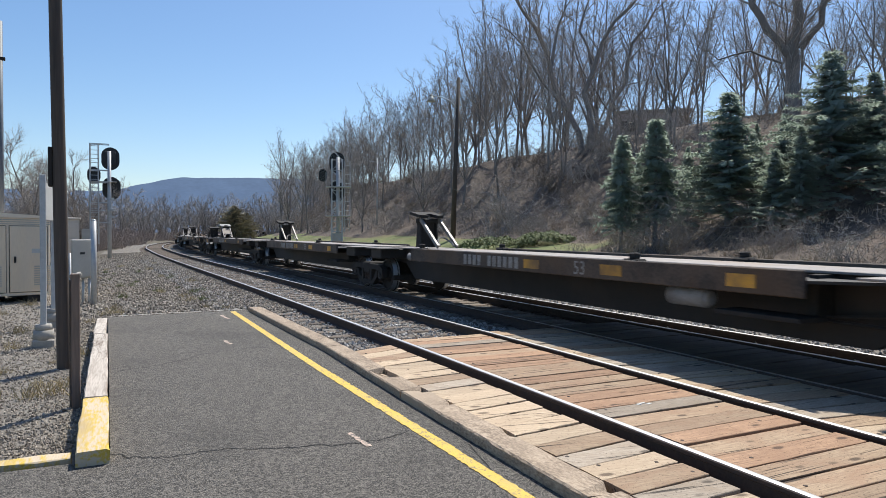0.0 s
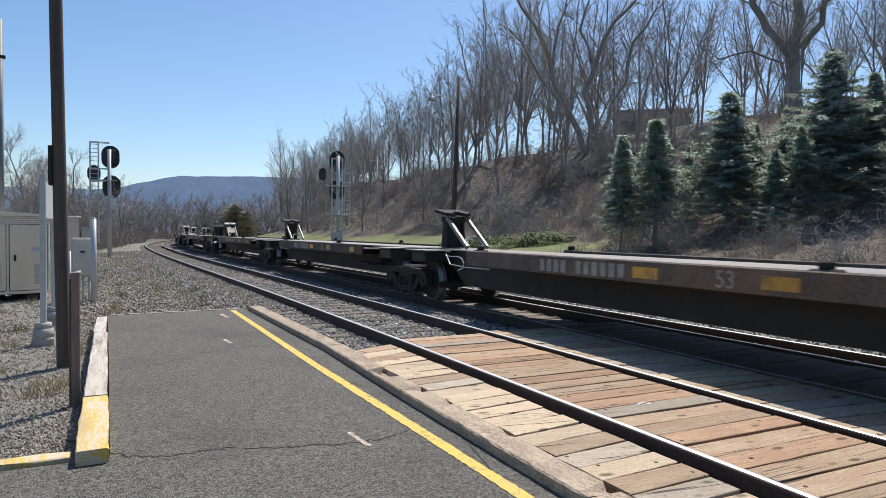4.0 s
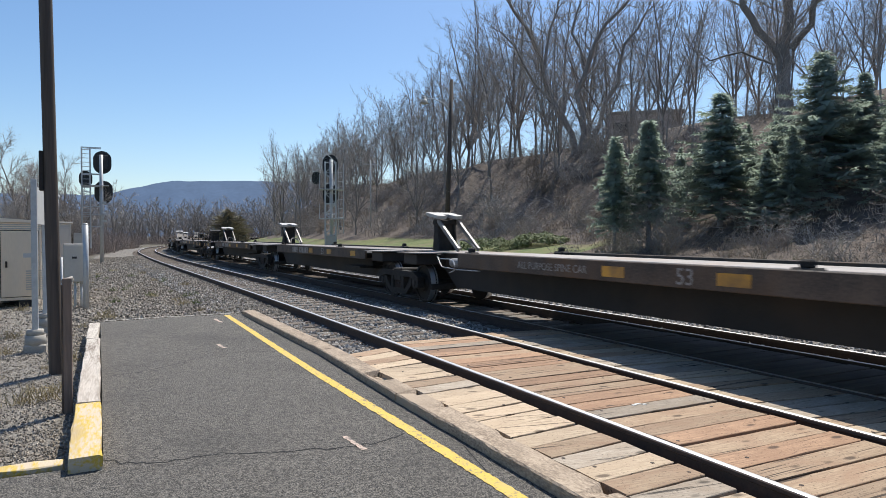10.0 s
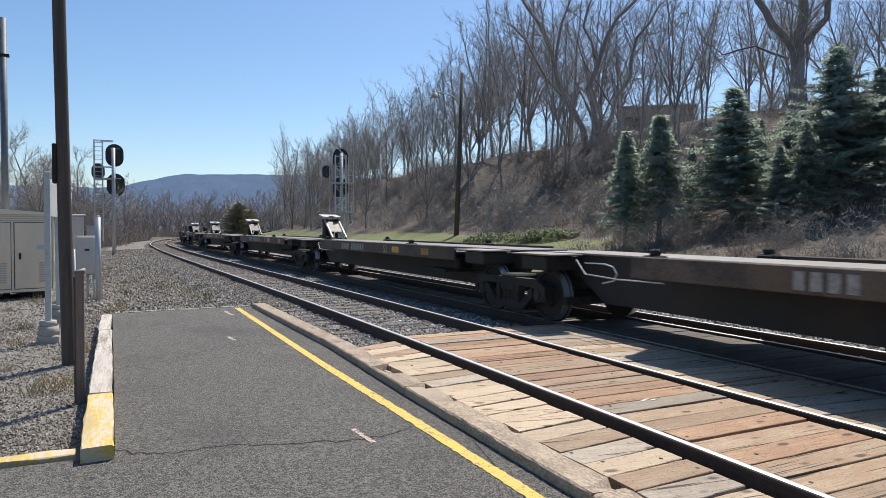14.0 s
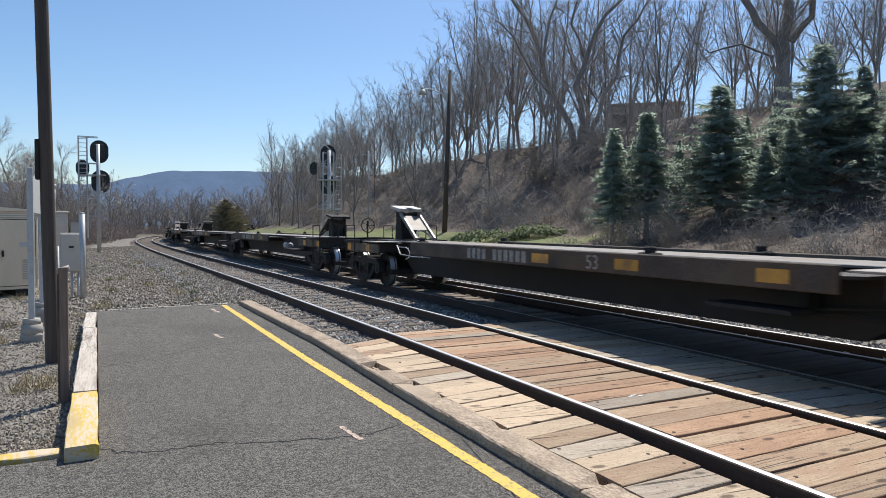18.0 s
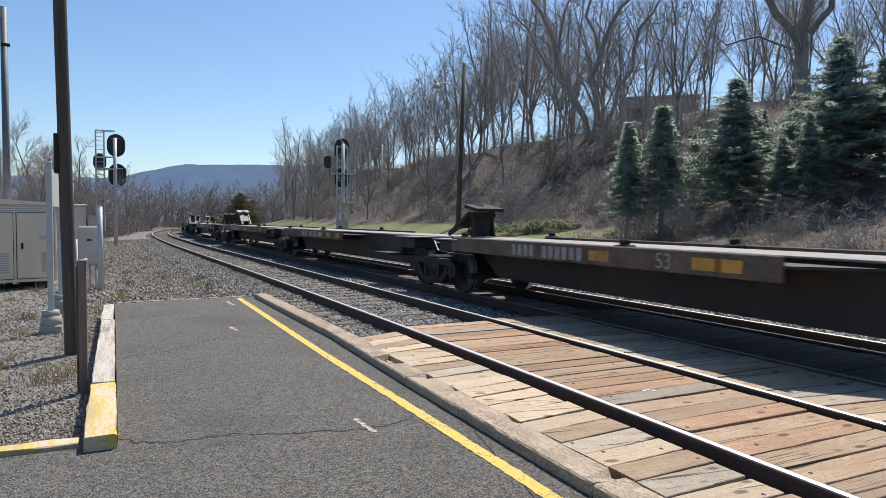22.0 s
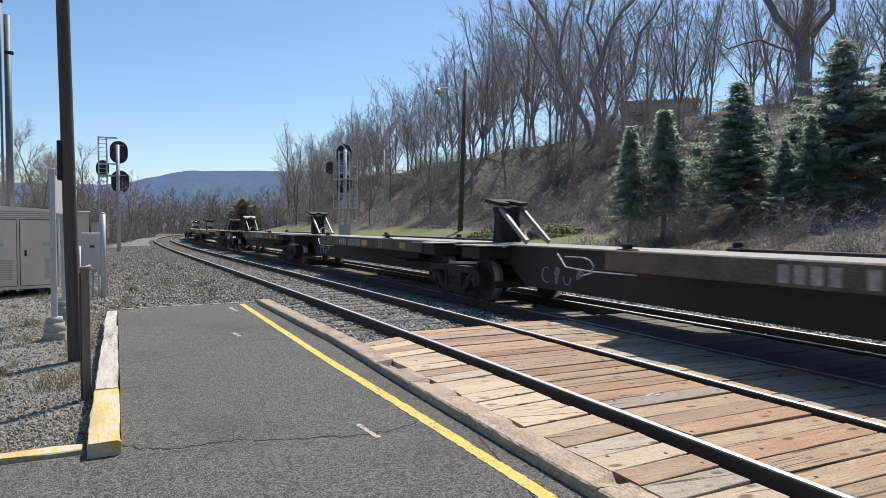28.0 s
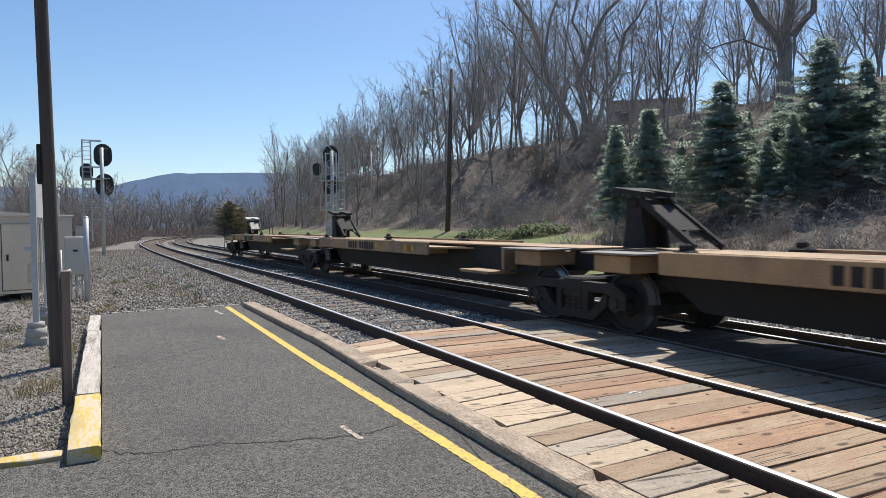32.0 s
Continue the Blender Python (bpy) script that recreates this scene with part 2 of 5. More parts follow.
MASTGREY = mat("dull_galvanised_mast", (0.17, 0.185, 0.205), (0.12, 0.135, 0.15), 6, 0.6, 0.2, 0.05)
ALUBOX = mat("grey_metal_box", (0.56, 0.52, 0.46), (0.46, 0.425, 0.38), 3, 0.5, 0.2, 0.05)
POLEWOOD = mat("creosoted_pole_wood", (0.115, 0.088, 0.07), (0.052, 0.043, 0.037), 10, 0.85, 0, 0.8, fine=50, stretch=(1, 1, 0.05), c3=(0.16, 0.105, 0.078), big=0.8, depth=0.012)
POSTWOOD = mat("weathered_post", (0.24, 0.17, 0.13), (0.13, 0.10, 0.085), 10, 0.8, 0, 0.4, stretch=(1, 1, 0.08))
CONCRETE = mat("concrete", (0.42, 0.39, 0.34), (0.30, 0.28, 0.25), 5, 0.9, 0, 0.4, fine=80)
BLACK = mat("black_enamel", (0.012, 0.012, 0.014), (0.02, 0.02, 0.022), 5, 0.45, 0, 0.05)
GLASSDARK = mat("dark_lens", (0.02, 0.02, 0.025), (0.03, 0.03, 0.03), 5, 0.1, 0, 0)
SIGNWHITE = mat("sign_panel", (0.55, 0.55, 0.53), (0.48, 0.48, 0.46), 3, 0.5, 0, 0.05)
GRASS = mat("lawn", (0.075, 0.115, 0.03), (0.18, 0.18, 0.065), 1.2, 0.95, 0, 0.8, fine=14, c3=(0.16, 0.13, 0.07), big=0.3, depth=0.05)
DRYGRASS = mat("dry_grass", (0.125, 0.104, 0.07), (0.068, 0.057, 0.04), 1.5, 0.95, 0, 0.8, fine=20, c3=(0.12, 0.11, 0.06), big=0.15, depth=0.05)
LITTER = mat("leaf_litter", (0.148, 0.114, 0.091), (0.062, 0.048, 0.039), 2.5, 0.95, 0, 1.0, fine=14, c3=(0.125, 0.098, 0.074), big=0.25, depth=0.15, lo=0.4, hi=0.6)
BARK = mat("bark", (0.29, 0.262, 0.24), (0.17, 0.153, 0.138), 4, 0.95, 0, 0.6, fine=25, stretch=(1, 1, 0.3), spread=0.25)
TWIG = mat("twigs", (0.40, 0.36, 0.325), (0.27, 0.24, 0.215), 2, 0.9, 0, 0, spread=0.25)
FARWOOD = mat("far_woods", (0.25, 0.195, 0.165), (0.15, 0.12, 0.105), 1, 0.95, 0, 0, spread=0.3)
NEEDLE = mat("spruce_needles", (0.12, 0.155, 0.115), (0.17, 0.205, 0.16), 3, 0.75, 0, 0, spread=0.2)
nn = NEEDLE.node_tree
tr, mx = nn.nodes.new("ShaderNodeBsdfTranslucent"), nn.nodes.new("ShaderNodeMixShader")
tr.inputs[0].default_value = (0.42, 0.49, 0.41, 1)
mx.inputs[0].default_value = 0.66
nn.links.new(nn.nodes["Principled BSDF"].outputs[0], mx.inputs[1])
nn.links.new(tr.outputs[0], mx.inputs[2])
nn.links.new(mx.outputs[0], nn.nodes["Material Output"].inputs[0])
CEDAR = mat("dull_evergreen", (0.25, 0.225, 0.155), (0.33, 0.295, 0.215), 3, 0.8, 0, 0, spread=0.2)
DRY = mat("dry_brush", (0.36, 0.29, 0.22), (0.22, 0.17, 0.13), 3, 0.9, 0, 0, spread=0.25)
# the blue is distance haze painted into the ridge
RIDGE = mat("hazy_wooded_ridge", (0.085, 0.14, 0.235), (0.065, 0.11, 0.19), 0.01, 1.0, 0, 0, fine=0.06, big=0.002)
# wall tone made paler and greyer, with haze put into the colour
BRICKFAR = mat("building_wall", (0.60, 0.53, 0.51), (0.50, 0.44, 0.42), 1, 0.9)


# ---- mesh helpers ----
def mesh_of(name, bm, material):
    me = bpy.data.meshes.new(name)
    bm.to_mesh(me)
    bm.free()
    me.materials.append(material)
    return me


def part(name, bm, material, parent=None, label="", loc=None):
    me = bm if isinstance(bm, bpy.types.Mesh) else mesh_of(name, bm, material)
    ob = new(name, me)
    if parent is not None:
        ob.parent = parent
    if loc is not None:
        ob.matrix_basis = loc if isinstance(loc, Matrix) else Matrix.Translation(loc)
    return tagged(ob, label=label)


def thing(name, m, label, category, group="", kind=""):
    ob = new(name)
    ob.empty_display_size = 0.2
    ob.matrix_basis = m
    return tagged(ob, label, category, group, kind)


def box(bm, x0, x1, y0, y1, z0, z1, bevel=0.0):
    vs = bmesh.ops.create_cube(bm, size=1)["verts"]
    for v in vs:
        v.co = Vector((x0 + (v.co.x + 0.5) * (x1 - x0), y0 + (v.co.y + 0.5) * (y1 - y0), z0 + (v.co.z + 0.5) * (z1 - z0)))
    if bevel:
        edges = {e for v in vs for e in v.link_edges}
        bmesh.ops.bevel(bm, geom=list(edges), offset=bevel, segments=1, affect="EDGES")
    return bm


def cyl(bm, p0, p1, r0, r1=None, seg=10, cap=True):
    r1 = r0 if r1 is None else r1
    p0, p1 = Vector(p0), Vector(p1)
    q = (p1 - p0).to_track_quat("Z", "Y")
    rings = [[bm.verts.new(p + q @ Vector((r * math.cos(2 * math.pi * k / seg), r * math.sin(2 * math.pi * k / seg), 0))) for k in range(seg)] for p, r in ((p0, r0), (p1, r1))]
    for k in range(seg):
        f = bm.faces.new((rings[0][k], rings[0][(k + 1) % seg], rings[1][(k + 1) % seg], rings[1][k]))
        f.smooth = seg > 6
    if cap:
        bm.faces.new(rings[0][::-1])
        bm.faces.new(rings[1])
    return bm


def prism(bm, outline, axis, a0, a1):
    """A flat outline pushed along an axis. outline: pairs in the other two axes, in order x, y, z."""
    def at(p, a):
        c = list(p)
        c.insert("xyz".index(axis), a)
        return bm.verts.new(c)
    v0, v1 = [at(p, a0) for p in outline], [at(p, a1) for p in outline]
    n = len(outline)
    bm.faces.new(v0)
    bm.faces.new(v1[::-1])
    for k in range(n):
        bm.faces.new((v0[(k + 1) % n], v0[k], v1[k], v1[(k + 1) % n]))
    bmesh.ops.recalc_face_normals(bm, faces=bm.faces)
    return bm


def B():
    return bmesh.new()


def py_mesh(name, verts, faces, material, smooth=False):
    me = bpy.data.meshes.new(name)
    me.from_pydata(verts, [], faces)
    me.materials.append(material)
    if smooth:
        me.polygons.foreach_set("use_smooth", [True] * len(me.polygons))
    me.update()
    return me


# ---- the two tracks ----
class Line:
    """A track's centre line by its length s, which is y near the platform. Past 60 m it bends to the right."""

    def __init__(self, x0, slope, k, c, e, far):
        ds = 0.25
        s = np.arange(-140, 420, ds)
        y = np.clip(s, -3, 60)
        th = slope + k * y + c * y * y / 2 + e * y**3 / 6
        th = np.where(s > 60, far + (s - 60) / 230, th)
        blend = np.clip((s - 45) / 30, 0, 1)
        th = th * (1 - blend) + (far + np.clip(s - 60, 0, None) / 230) * blend
        i0 = int(np.argmin(abs(s)))
        x = np.cumsum(np.sin(th)) * ds
        yy = np.cumsum(np.cos(th)) * ds
        self.s, self.x, self.y, self.th = s, x - x[i0] + x0, yy - yy[i0], th

    def at(self, s):
        return tuple(float(np.interp(s, self.s, a)) for a in (self.x, self.y, self.th))

    def side(self, s, off, z=0.0):
        x, y, th = self.at(s)
        return (x + off * math.cos(th), y - off * math.sin(th), z)


NEAR = Line(4.233, 0.0, -3.676e-3, 1.639e-4, -2.302e-6, -0.02)
FAR = Line(6.938, 6.235e-3, -2.282e-3, 6.761e-5, -5.185e-7, -0.022)


# ---- ground ----
def smooth(a, b, v):
    v = min(1.0, max(0.0, (v - a) / (b - a)))
    return v * v * (3 - 2 * v)


def ground_z(x, y):
    fx = float(np.interp(y, FAR.y, FAR.x))
    nx = float(np.interp(y, NEAR.y, NEAR.x))
    d = x - fx
    z = -0.22
    if x > nx - 2.2:
        z = -0.17
    left = nx - x
    z -= 0.35 * smooth(2.5, 7, left) * smooth(14, 40, y) 
    bank = smooth(3.0, 14.0, d) * 1.5 + smooth(11.0, 26.0, d) * 7.0 + smooth(26, 60, d) * 2.0
    z += bank * smooth(320, 120, y) if y > 120 else bank
    z += (0.10 if d > 0 else 0.012) * noise.noise((x * 0.3, y * 0.3, 0)) * smooth(2.5, 8, abs(x - (fx + nx) / 2))
    if d > 12:
        z += 0.5 * noise.noise((x * 0.12, y * 0.12, 3)) * smooth(12, 20, d)
    return z


def axis_points(fine0, fine1, step, far, grow=1.22):
    pts = list(np.arange(fine0, fine1 + 1e-6, step))
    a, b = pts[0], pts[-1]
    st = step
    while b < far:
        st *= grow
        b += st
        pts.append(b)
    st = step
    while a > -far:
        st *= grow
        a -= st
        pts.insert(0, a)
    return [float(p) for p in pts]


GRID = []


def ground_at(x, y):
    """The height of the built sheet of ground."""
    xs, ys, z = GRID
    i = int(np.clip(np.searchsorted(xs, x) - 1, 0, len(xs) - 2))
    j = int(np.clip(np.searchsorted(ys, y) - 1, 0, len(ys) - 2))
    u, v = (x - xs[i]) / (xs[i + 1] - xs[i]), (y - ys[j]) / (ys[j + 1] - ys[j])
    return float((z[j, i] * (1 - u) + z[j, i + 1] * u) * (1 - v) + (z[j + 1, i] * (1 - u) + z[j + 1, i + 1] * u) * v)


def build_ground():
    xs, ys = axis_points(-14, 48, 1.0, 3800), axis_points(-12, 130, 1.5, 3800)
    verts = [(x, y, ground_z(x, y)) for y in ys for x in xs]
    GRID.extend((np.array(xs), np.array(ys), np.array([v[2] for v in verts]).reshape(len(ys), len(xs))))
    nx = len(xs)
    faces = [(j * nx + i, j * nx + i + 1, (j + 1) * nx + i + 1, (j + 1) * nx + i) for j in range(len(ys) - 1) for i in range(nx - 1)]
    me = py_mesh("ground", verts, faces, GRAVEL, True)
    me.materials.append(GRASS)
    me.materials.append(LITTER)
    me.materials.append(DRYGRASS)
    for p in me.polygons:
        c = p.center
        d = c.x - float(np.interp(c.y, FAR.y, FAR.x))
        left = float(np.interp(c.y, NEAR.y, NEAR.x)) - c.x
        if d > 15 + 2 * noise.noise((c.x * 0.2, c.y * 0.2, 1)):
            p.material_index = 2
        elif 5.5 < d < 11.8 + 1.0 * noise.noise((c.x * 0.1, c.y * 0.1, 6)) and c.y > 21 + 3 * noise.noise((c.x * 0.3, c.y * 0.3, 4)):
            p.material_index = 1
        elif 4.2 < d < 9 + noise.noise((c.x * 0.3, c.y * 0.3, 2)) and c.y <= 21:
            p.material_index = 1
        elif d > 4.5 and (c.y <= 30 or d > 11):
            p.material_index = 2
        elif left > (7 if c.y < 46 else 3.4) + 2 * noise.noise((c.x * 0.2, c.y * 0.1, 8)) and c.y > 32 or abs(d) > 12 or c.y > 150:
            p.material_index = 3
    ob = new("ground", me)
    return tagged(ob, "gravel yard, lawn strip and leaf-covered bank", "ground", kind="structure")


build_ground()


# ---- rails and sleepers ----
def sweep(line, off, s0, s1, profile, step=1.0):
    """A profile of (across, up) pairs swept along a track's line."""
    verts, faces = [], []
    n = len(profile)
    steps = max(2, int((s1 - s0) / step) + 1)
    for j in range(steps):
        s = s0 + (s1 - s0) * j / (steps - 1)
        for a, z in profile:
            verts.append(line.side(s, off + a, z))
    for j in range(steps - 1):
        for k in range(n):
            faces.append((j * n + k, j * n + (k + 1) % n, (j + 1) * n + (k + 1) % n, (j + 1) * n + k))
    faces += [tuple(range(n))[::-1], tuple((steps - 1) * n + k for k in range(n))]
    return verts, faces


RAIL_SIDE = [(-0.07, -0.165), (0.07, -0.165), (0.07, -0.15), (0.012, -0.13), (0.012, -0.045), (0.037, -0.03), (0.037, -0.009), (0.030, -0.0035), (-0.030, -0.0035), (-0.037, -0.009), (-0.037, -0.03), (-0.012, -0.045), (-0.012, -0.13), (-0.07, -0.15)]
RAIL_HEAD = [(-0.028, -0.005), (0.028, -0.005), (0.026, -0.0022), (0.0135, -0.0006), (0.0, 0.0), (-0.0135, -0.0006), (-0.026, -0.0022)]


def rail(line, off, s0=-60.0, s1=300.0, z=0.0, worn=True, parent=None):
    v, f = sweep(line, off, s0, s1, [(a, b + z) for a, b in RAIL_SIDE])
    ob = part("rail", py_mesh("rail", v, f, RAILSIDE), None, parent)
    v, f = sweep(line, off, s0, s1, [(a, b + z) for a, b in RAIL_HEAD])
    part("rail_head", py_mesh("rail_head", v, f, RAILTOP if worn else RAILSIDE, True), None, ob, "shiny worn running surface" if worn else "")
    return ob


def track(name, line, label):
    t = thing(name, Matrix.Identity(4), label, "track", "railway tracks", "structure")
    rail(line, -0.7525, parent=t)
    rail(line, 0.7525, parent=t)
    sl = B()
    box(sl, -1.3, 1.3, -0.115, 0.115, -0.34, -0.15, 0.012)
    me = mesh_of("sleeper", sl, SLEEPER)
    plate = mesh_of("tie_plate", box(B(), -0.17, 0.17, -0.09, 0.09, -0.152, -0.138, 0.004), RAILSIDE)
    rnd = random.Random(3)
    rest = []
    for k in range(440):
        s = -8 + k * 0.53
        x, y, th = line.at(s)
        m = pose(x + rnd.uniform(-0.04, 0.04), y, rnd.uniform(-0.008, 0.004), 0, 0, -math.degrees(th) + rnd.uniform(-1, 1))
        if 0 <= s < 75:
            ob = part("sleeper", me, None, t, "", m)
            for off in (-0.7525, 0.7525):
                part("tie_plate", plate, None, ob, "", (off, 0, 0))
        else:
            rest.append(m)
    v, f = [], []
    for m in rest:
        for q in me.polygons:
            f.append(tuple(i + len(v) for i in q.vertices))
        v += [tuple(m @ w.co) for w in me.vertices]
    tagged(part("far_sleepers", py_mesh("far_sleepers", v, f, SLEEPER), None, t), kind="stuff")
    return t


track("track_near", NEAR, "railway track with polished rails on timber sleepers")
track("track_far", FAR, "railway track with polished rails in the train's shade")
spare = thing("spare_rail", Matrix.Identity(4), "length of bright rail lying beside the track on the ballast", "rail")
rail(FAR, 0.7525 + 0.77, -6, 62, -0.02, True, spare)


# ---- platform ----
def rough_slab(name, outline, z0, z1, material):
    return part(name, prism(B(), outline, "z", z0, z1), material)


plat = rough_slab("platform", [(-9, -12), (2.28, -12), (2.30, 5.7), (2.32, 8.5), (2.12, 13.45), (0.7, 13.37), (-0.34, 13.22), (-0.22, 8.8), (-0.12, 4.95), (-9, 4.95)], -0.5, -0.08, ASPHALT)
tagged(plat, "worn grey asphalt station platform with cracks", "platform", kind="structure")


def ribbon(name, pts, width, z, material, thick=0.004, jag=0.008, seed=1, step=0.06):
    """A painted or cracked strip along a line of points, with ragged edges."""
    rnd = random.Random(seed)
    v, f = [], []
    samples = []
    for (a, b) in zip(pts[:-1], pts[1:]):
        n = max(2, int((Vector(b) - Vector(a)).length / step))
        samples += [Vector(a).lerp(Vector(b), k / n) for k in range(n)]
    samples.append(Vector(pts[-1]))
    for j, p in enumerate(samples):
        q = samples[min(j + 1, len(samples) - 1)] - samples[max(j - 1, 0)]
        nrm = Vector((-q.y, q.x)).normalized()
        w0, w1 = (width / 2 + rnd.uniform(-jag, jag) for _ in range(2))
        for side, w in ((-1, w0), (1, w1)):
            c = p + nrm * side * w
            v.append((c.x, c.y, z + thick))
        if j:
            f.append((2 * j - 2, 2 * j, 2 * j + 1, 2 * j - 1))
    return part(name, py_mesh(name, v, f, material), None)


tagged(ribbon("yellow_line", [(2.08, -12), (2.09, 3.2), (2.03, 5.2), (1.95, 7.4), (1.83, 13.3)], 0.1, -0.08, YELLOW, 0.004, 0.007, 1, 0.03), "worn yellow safety line on the asphalt", "line", kind="structure")
CRACK = mat("crack_dirt", (0.012, 0.012, 0.012), (0.02, 0.02, 0.02), 20, 1.0, 0, 0)


def crack(pts, width, seed):
    rnd = random.Random(seed)
    fine = []
    for a, b in zip(pts[:-1], pts[1:]):
        n = 6
        for k in range(n):
            p = Vector(a).lerp(Vector(b), k / n)
            fine.append((p.x + rnd.uniform(-0.012, 0.012), p.y + rnd.uniform(-0.03, 0.03)))
    fine.append(pts[-1])
    return tagged(ribbon("crack", fine, width, -0.08, CRACK, 0.002, width * 0.3, seed, 0.03), "thin dark crack in the asphalt", "crack", "platform cracks", "structure")


crack([(-0.12, 5.08), (0.0, 4.92), (0.15, 4.85), (0.4, 4.83), (0.62, 4.86), (0.85, 4.74), (1.1, 4.67), (1.44, 4.57), (1.7, 4.6), (1.98, 4.72)], 0.013, 4)
crack([(-0.2, 8.0), (0.17, 8.15), (0.5, 8.4), (0.84, 8.76), (1.2, 8.95), (1.49, 9.04), (1.88, 8.76)], 0.015, 6)
crack([(2.25, 4.2), (1.9, 2.6), (0.9, 2.0), (-0.2, 2.2)], 0.010, 8)
PATCH = mat("pale_paint_mark", (0.56, 0.43, 0.34), (0.14, 0.125, 0.115), 30, 0.9, 0, 0.4, fine=80, lo=0.46, hi=0.6)
tagged(ribbon("paint_mark", [(1.565, 4.47), (1.545, 4.62), (1.53, 4.84)], 0.038, -0.08, PATCH, 0.004, 0.006, 5, 0.02), "faded pale spray-paint mark on the asphalt", "mark", kind="structure")
tagged(ribbon("paint_mark", [(1.265, 9.4), (1.235, 9.75)], 0.045, -0.08, PATCH, 0.004, 0.02, 6), "faded pale spray-paint mark on the asphalt", "mark", kind="structure")
tagged(ribbon("paint_mark", [(1.6, 12.2), (1.55, 12.8)], 0.06, -0.08, PATCH, 0.004, 0.02, 7), "faded pale spray-paint mark on the asphalt", "mark", kind="structure")
tagged(ribbon("concrete_edge", [(-0.3, 13.3), (0.7, 13.43), (2.1, 13.55)], 0.07, -0.075, CONCRETE, 0.006, 0.01, 9), "pale worn edge strip at the platform's end", "edge strip", kind="structure")


def beam(name, a, b, width, z0, z1, material, parent, seed, label="", wobble=0.012, bites=(), cell=0.18):
    """A sawn timber from a to b in plan, with chipped, uneven edges."""
    rnd = random.Random(seed)
    a, b = Vector(a), Vector(b)
    q = (b - a).normalized()
    nrm = Vector((q.y, -q.x))
    n = max(3, int((b - a).length / cell))
    v, f = [], []
    for j in range(n + 1):
        p = a.lerp(b, j / n)
        for sx, z in ((-1, z0), (-1, z1 - 0.012), (-0.9, z1), (0.9, z1), (1, z1 - 0.012), (1, z0)):
            cut = sum(d for y0, y1, d in bites if y0 < p.y < y1) if sx > 0 and z > z0 else 0.0
            c = p + nrm * (sx * width / 2 - cut * rnd.uniform(0.6, 1.1) + rnd.uniform(-wobble, wobble) * (z > z0))
            v.append((c.x, c.y, z - cut * rnd.uniform(0.3, 0.8) + (rnd.uniform(-wobble, wobble) * 0.5 if z > z0 else 0)))
    for j in range(n):
        for k in range(6):
            f.append((j * 6 + k, j * 6 + (k + 1) % 6, (j + 1) * 6 + (k + 1) % 6, (j + 1) * 6 + k))
    f += [tuple(range(6))[::-1], tuple(n * 6 + k for k in range(6))]
    return part(name, py_mesh(name, v, f, material), None, parent, label)


edge = thing("platform_edging", Matrix.Identity(4), "weathered brown timber edging along the platform", "edging", kind="structure")
EDGE = [(2.42, -12), (2.42, -6.5), (2.42, -1.2), (2.42, 2.92), (2.40, 5.66), (2.42, 8.3), (2.24, 13.3)]
for i, (a, b) in enumerate(zip(EDGE[:-1], EDGE[1:])):
    b = Vector(b) - (Vector(b) - Vector(a)).normalized() * 0.02
    beam("edging_timber", a, b, 0.24, -0.3, 0.0, TIMBER, edge, 20 + i, "", 0.004, ((2.92, 3.06, 0.05), (4.05, 4.15, 0.02), (5.0, 5.12, 0.03), (5.5, 5.7, 0.045), (6.28, 6.7, 0.10)), 0.07)
for i, (x, y, ln, turn) in enumerate(((2.49, 6.5, 0.34, 12), (2.55, 3.1, 0.22, 15))):
    c, sn = math.cos(radians(90 + turn)) * ln / 2, math.sin(radians(90 + turn)) * ln / 2
    chip = beam("timber_splinter", (x - c, y - sn), (x + c, y + sn), 0.045, -0.12, -0.06 - 0.01 * (i % 2), TIMBER, None, 70 + i, "broken brown splinter of edging timber in the gap", 0.01, (), 0.05)
    tagged(chip, category="splinter", group="broken splinters")
curb = thing("platform_curb", Matrix.Identity(4), "white and yellow painted timber curb beside the platform", "curb", kind="structure")
for i, (a, b, m, lab) in enumerate([((-0.225, 4.85), (-0.265, 6.42), YELLOWWOOD, "worn yellow paint"), ((-0.265, 6.46), (-0.325, 8.75), WHITEWOOD, "worn white paint"), ((-0.325, 8.78), (-0.365, 10.6), WHITEWOOD, "worn white paint"), ((-0.385, 10.62), (-0.41, 12.5), WHITEWOOD, "worn white paint")]):
    beam("curb_timber", a, b, 0.20 - 0.015 * i, -0.3, 0.02 - 0.02 * (i > 1), m, curb, 40 + i, lab, 0.006)
beam("curb_timber", (-9, 4.98), (-0.36, 5.1), 0.14, -0.3, -0.06, YELLOWWOOD, curb, 49, "worn yellow paint")


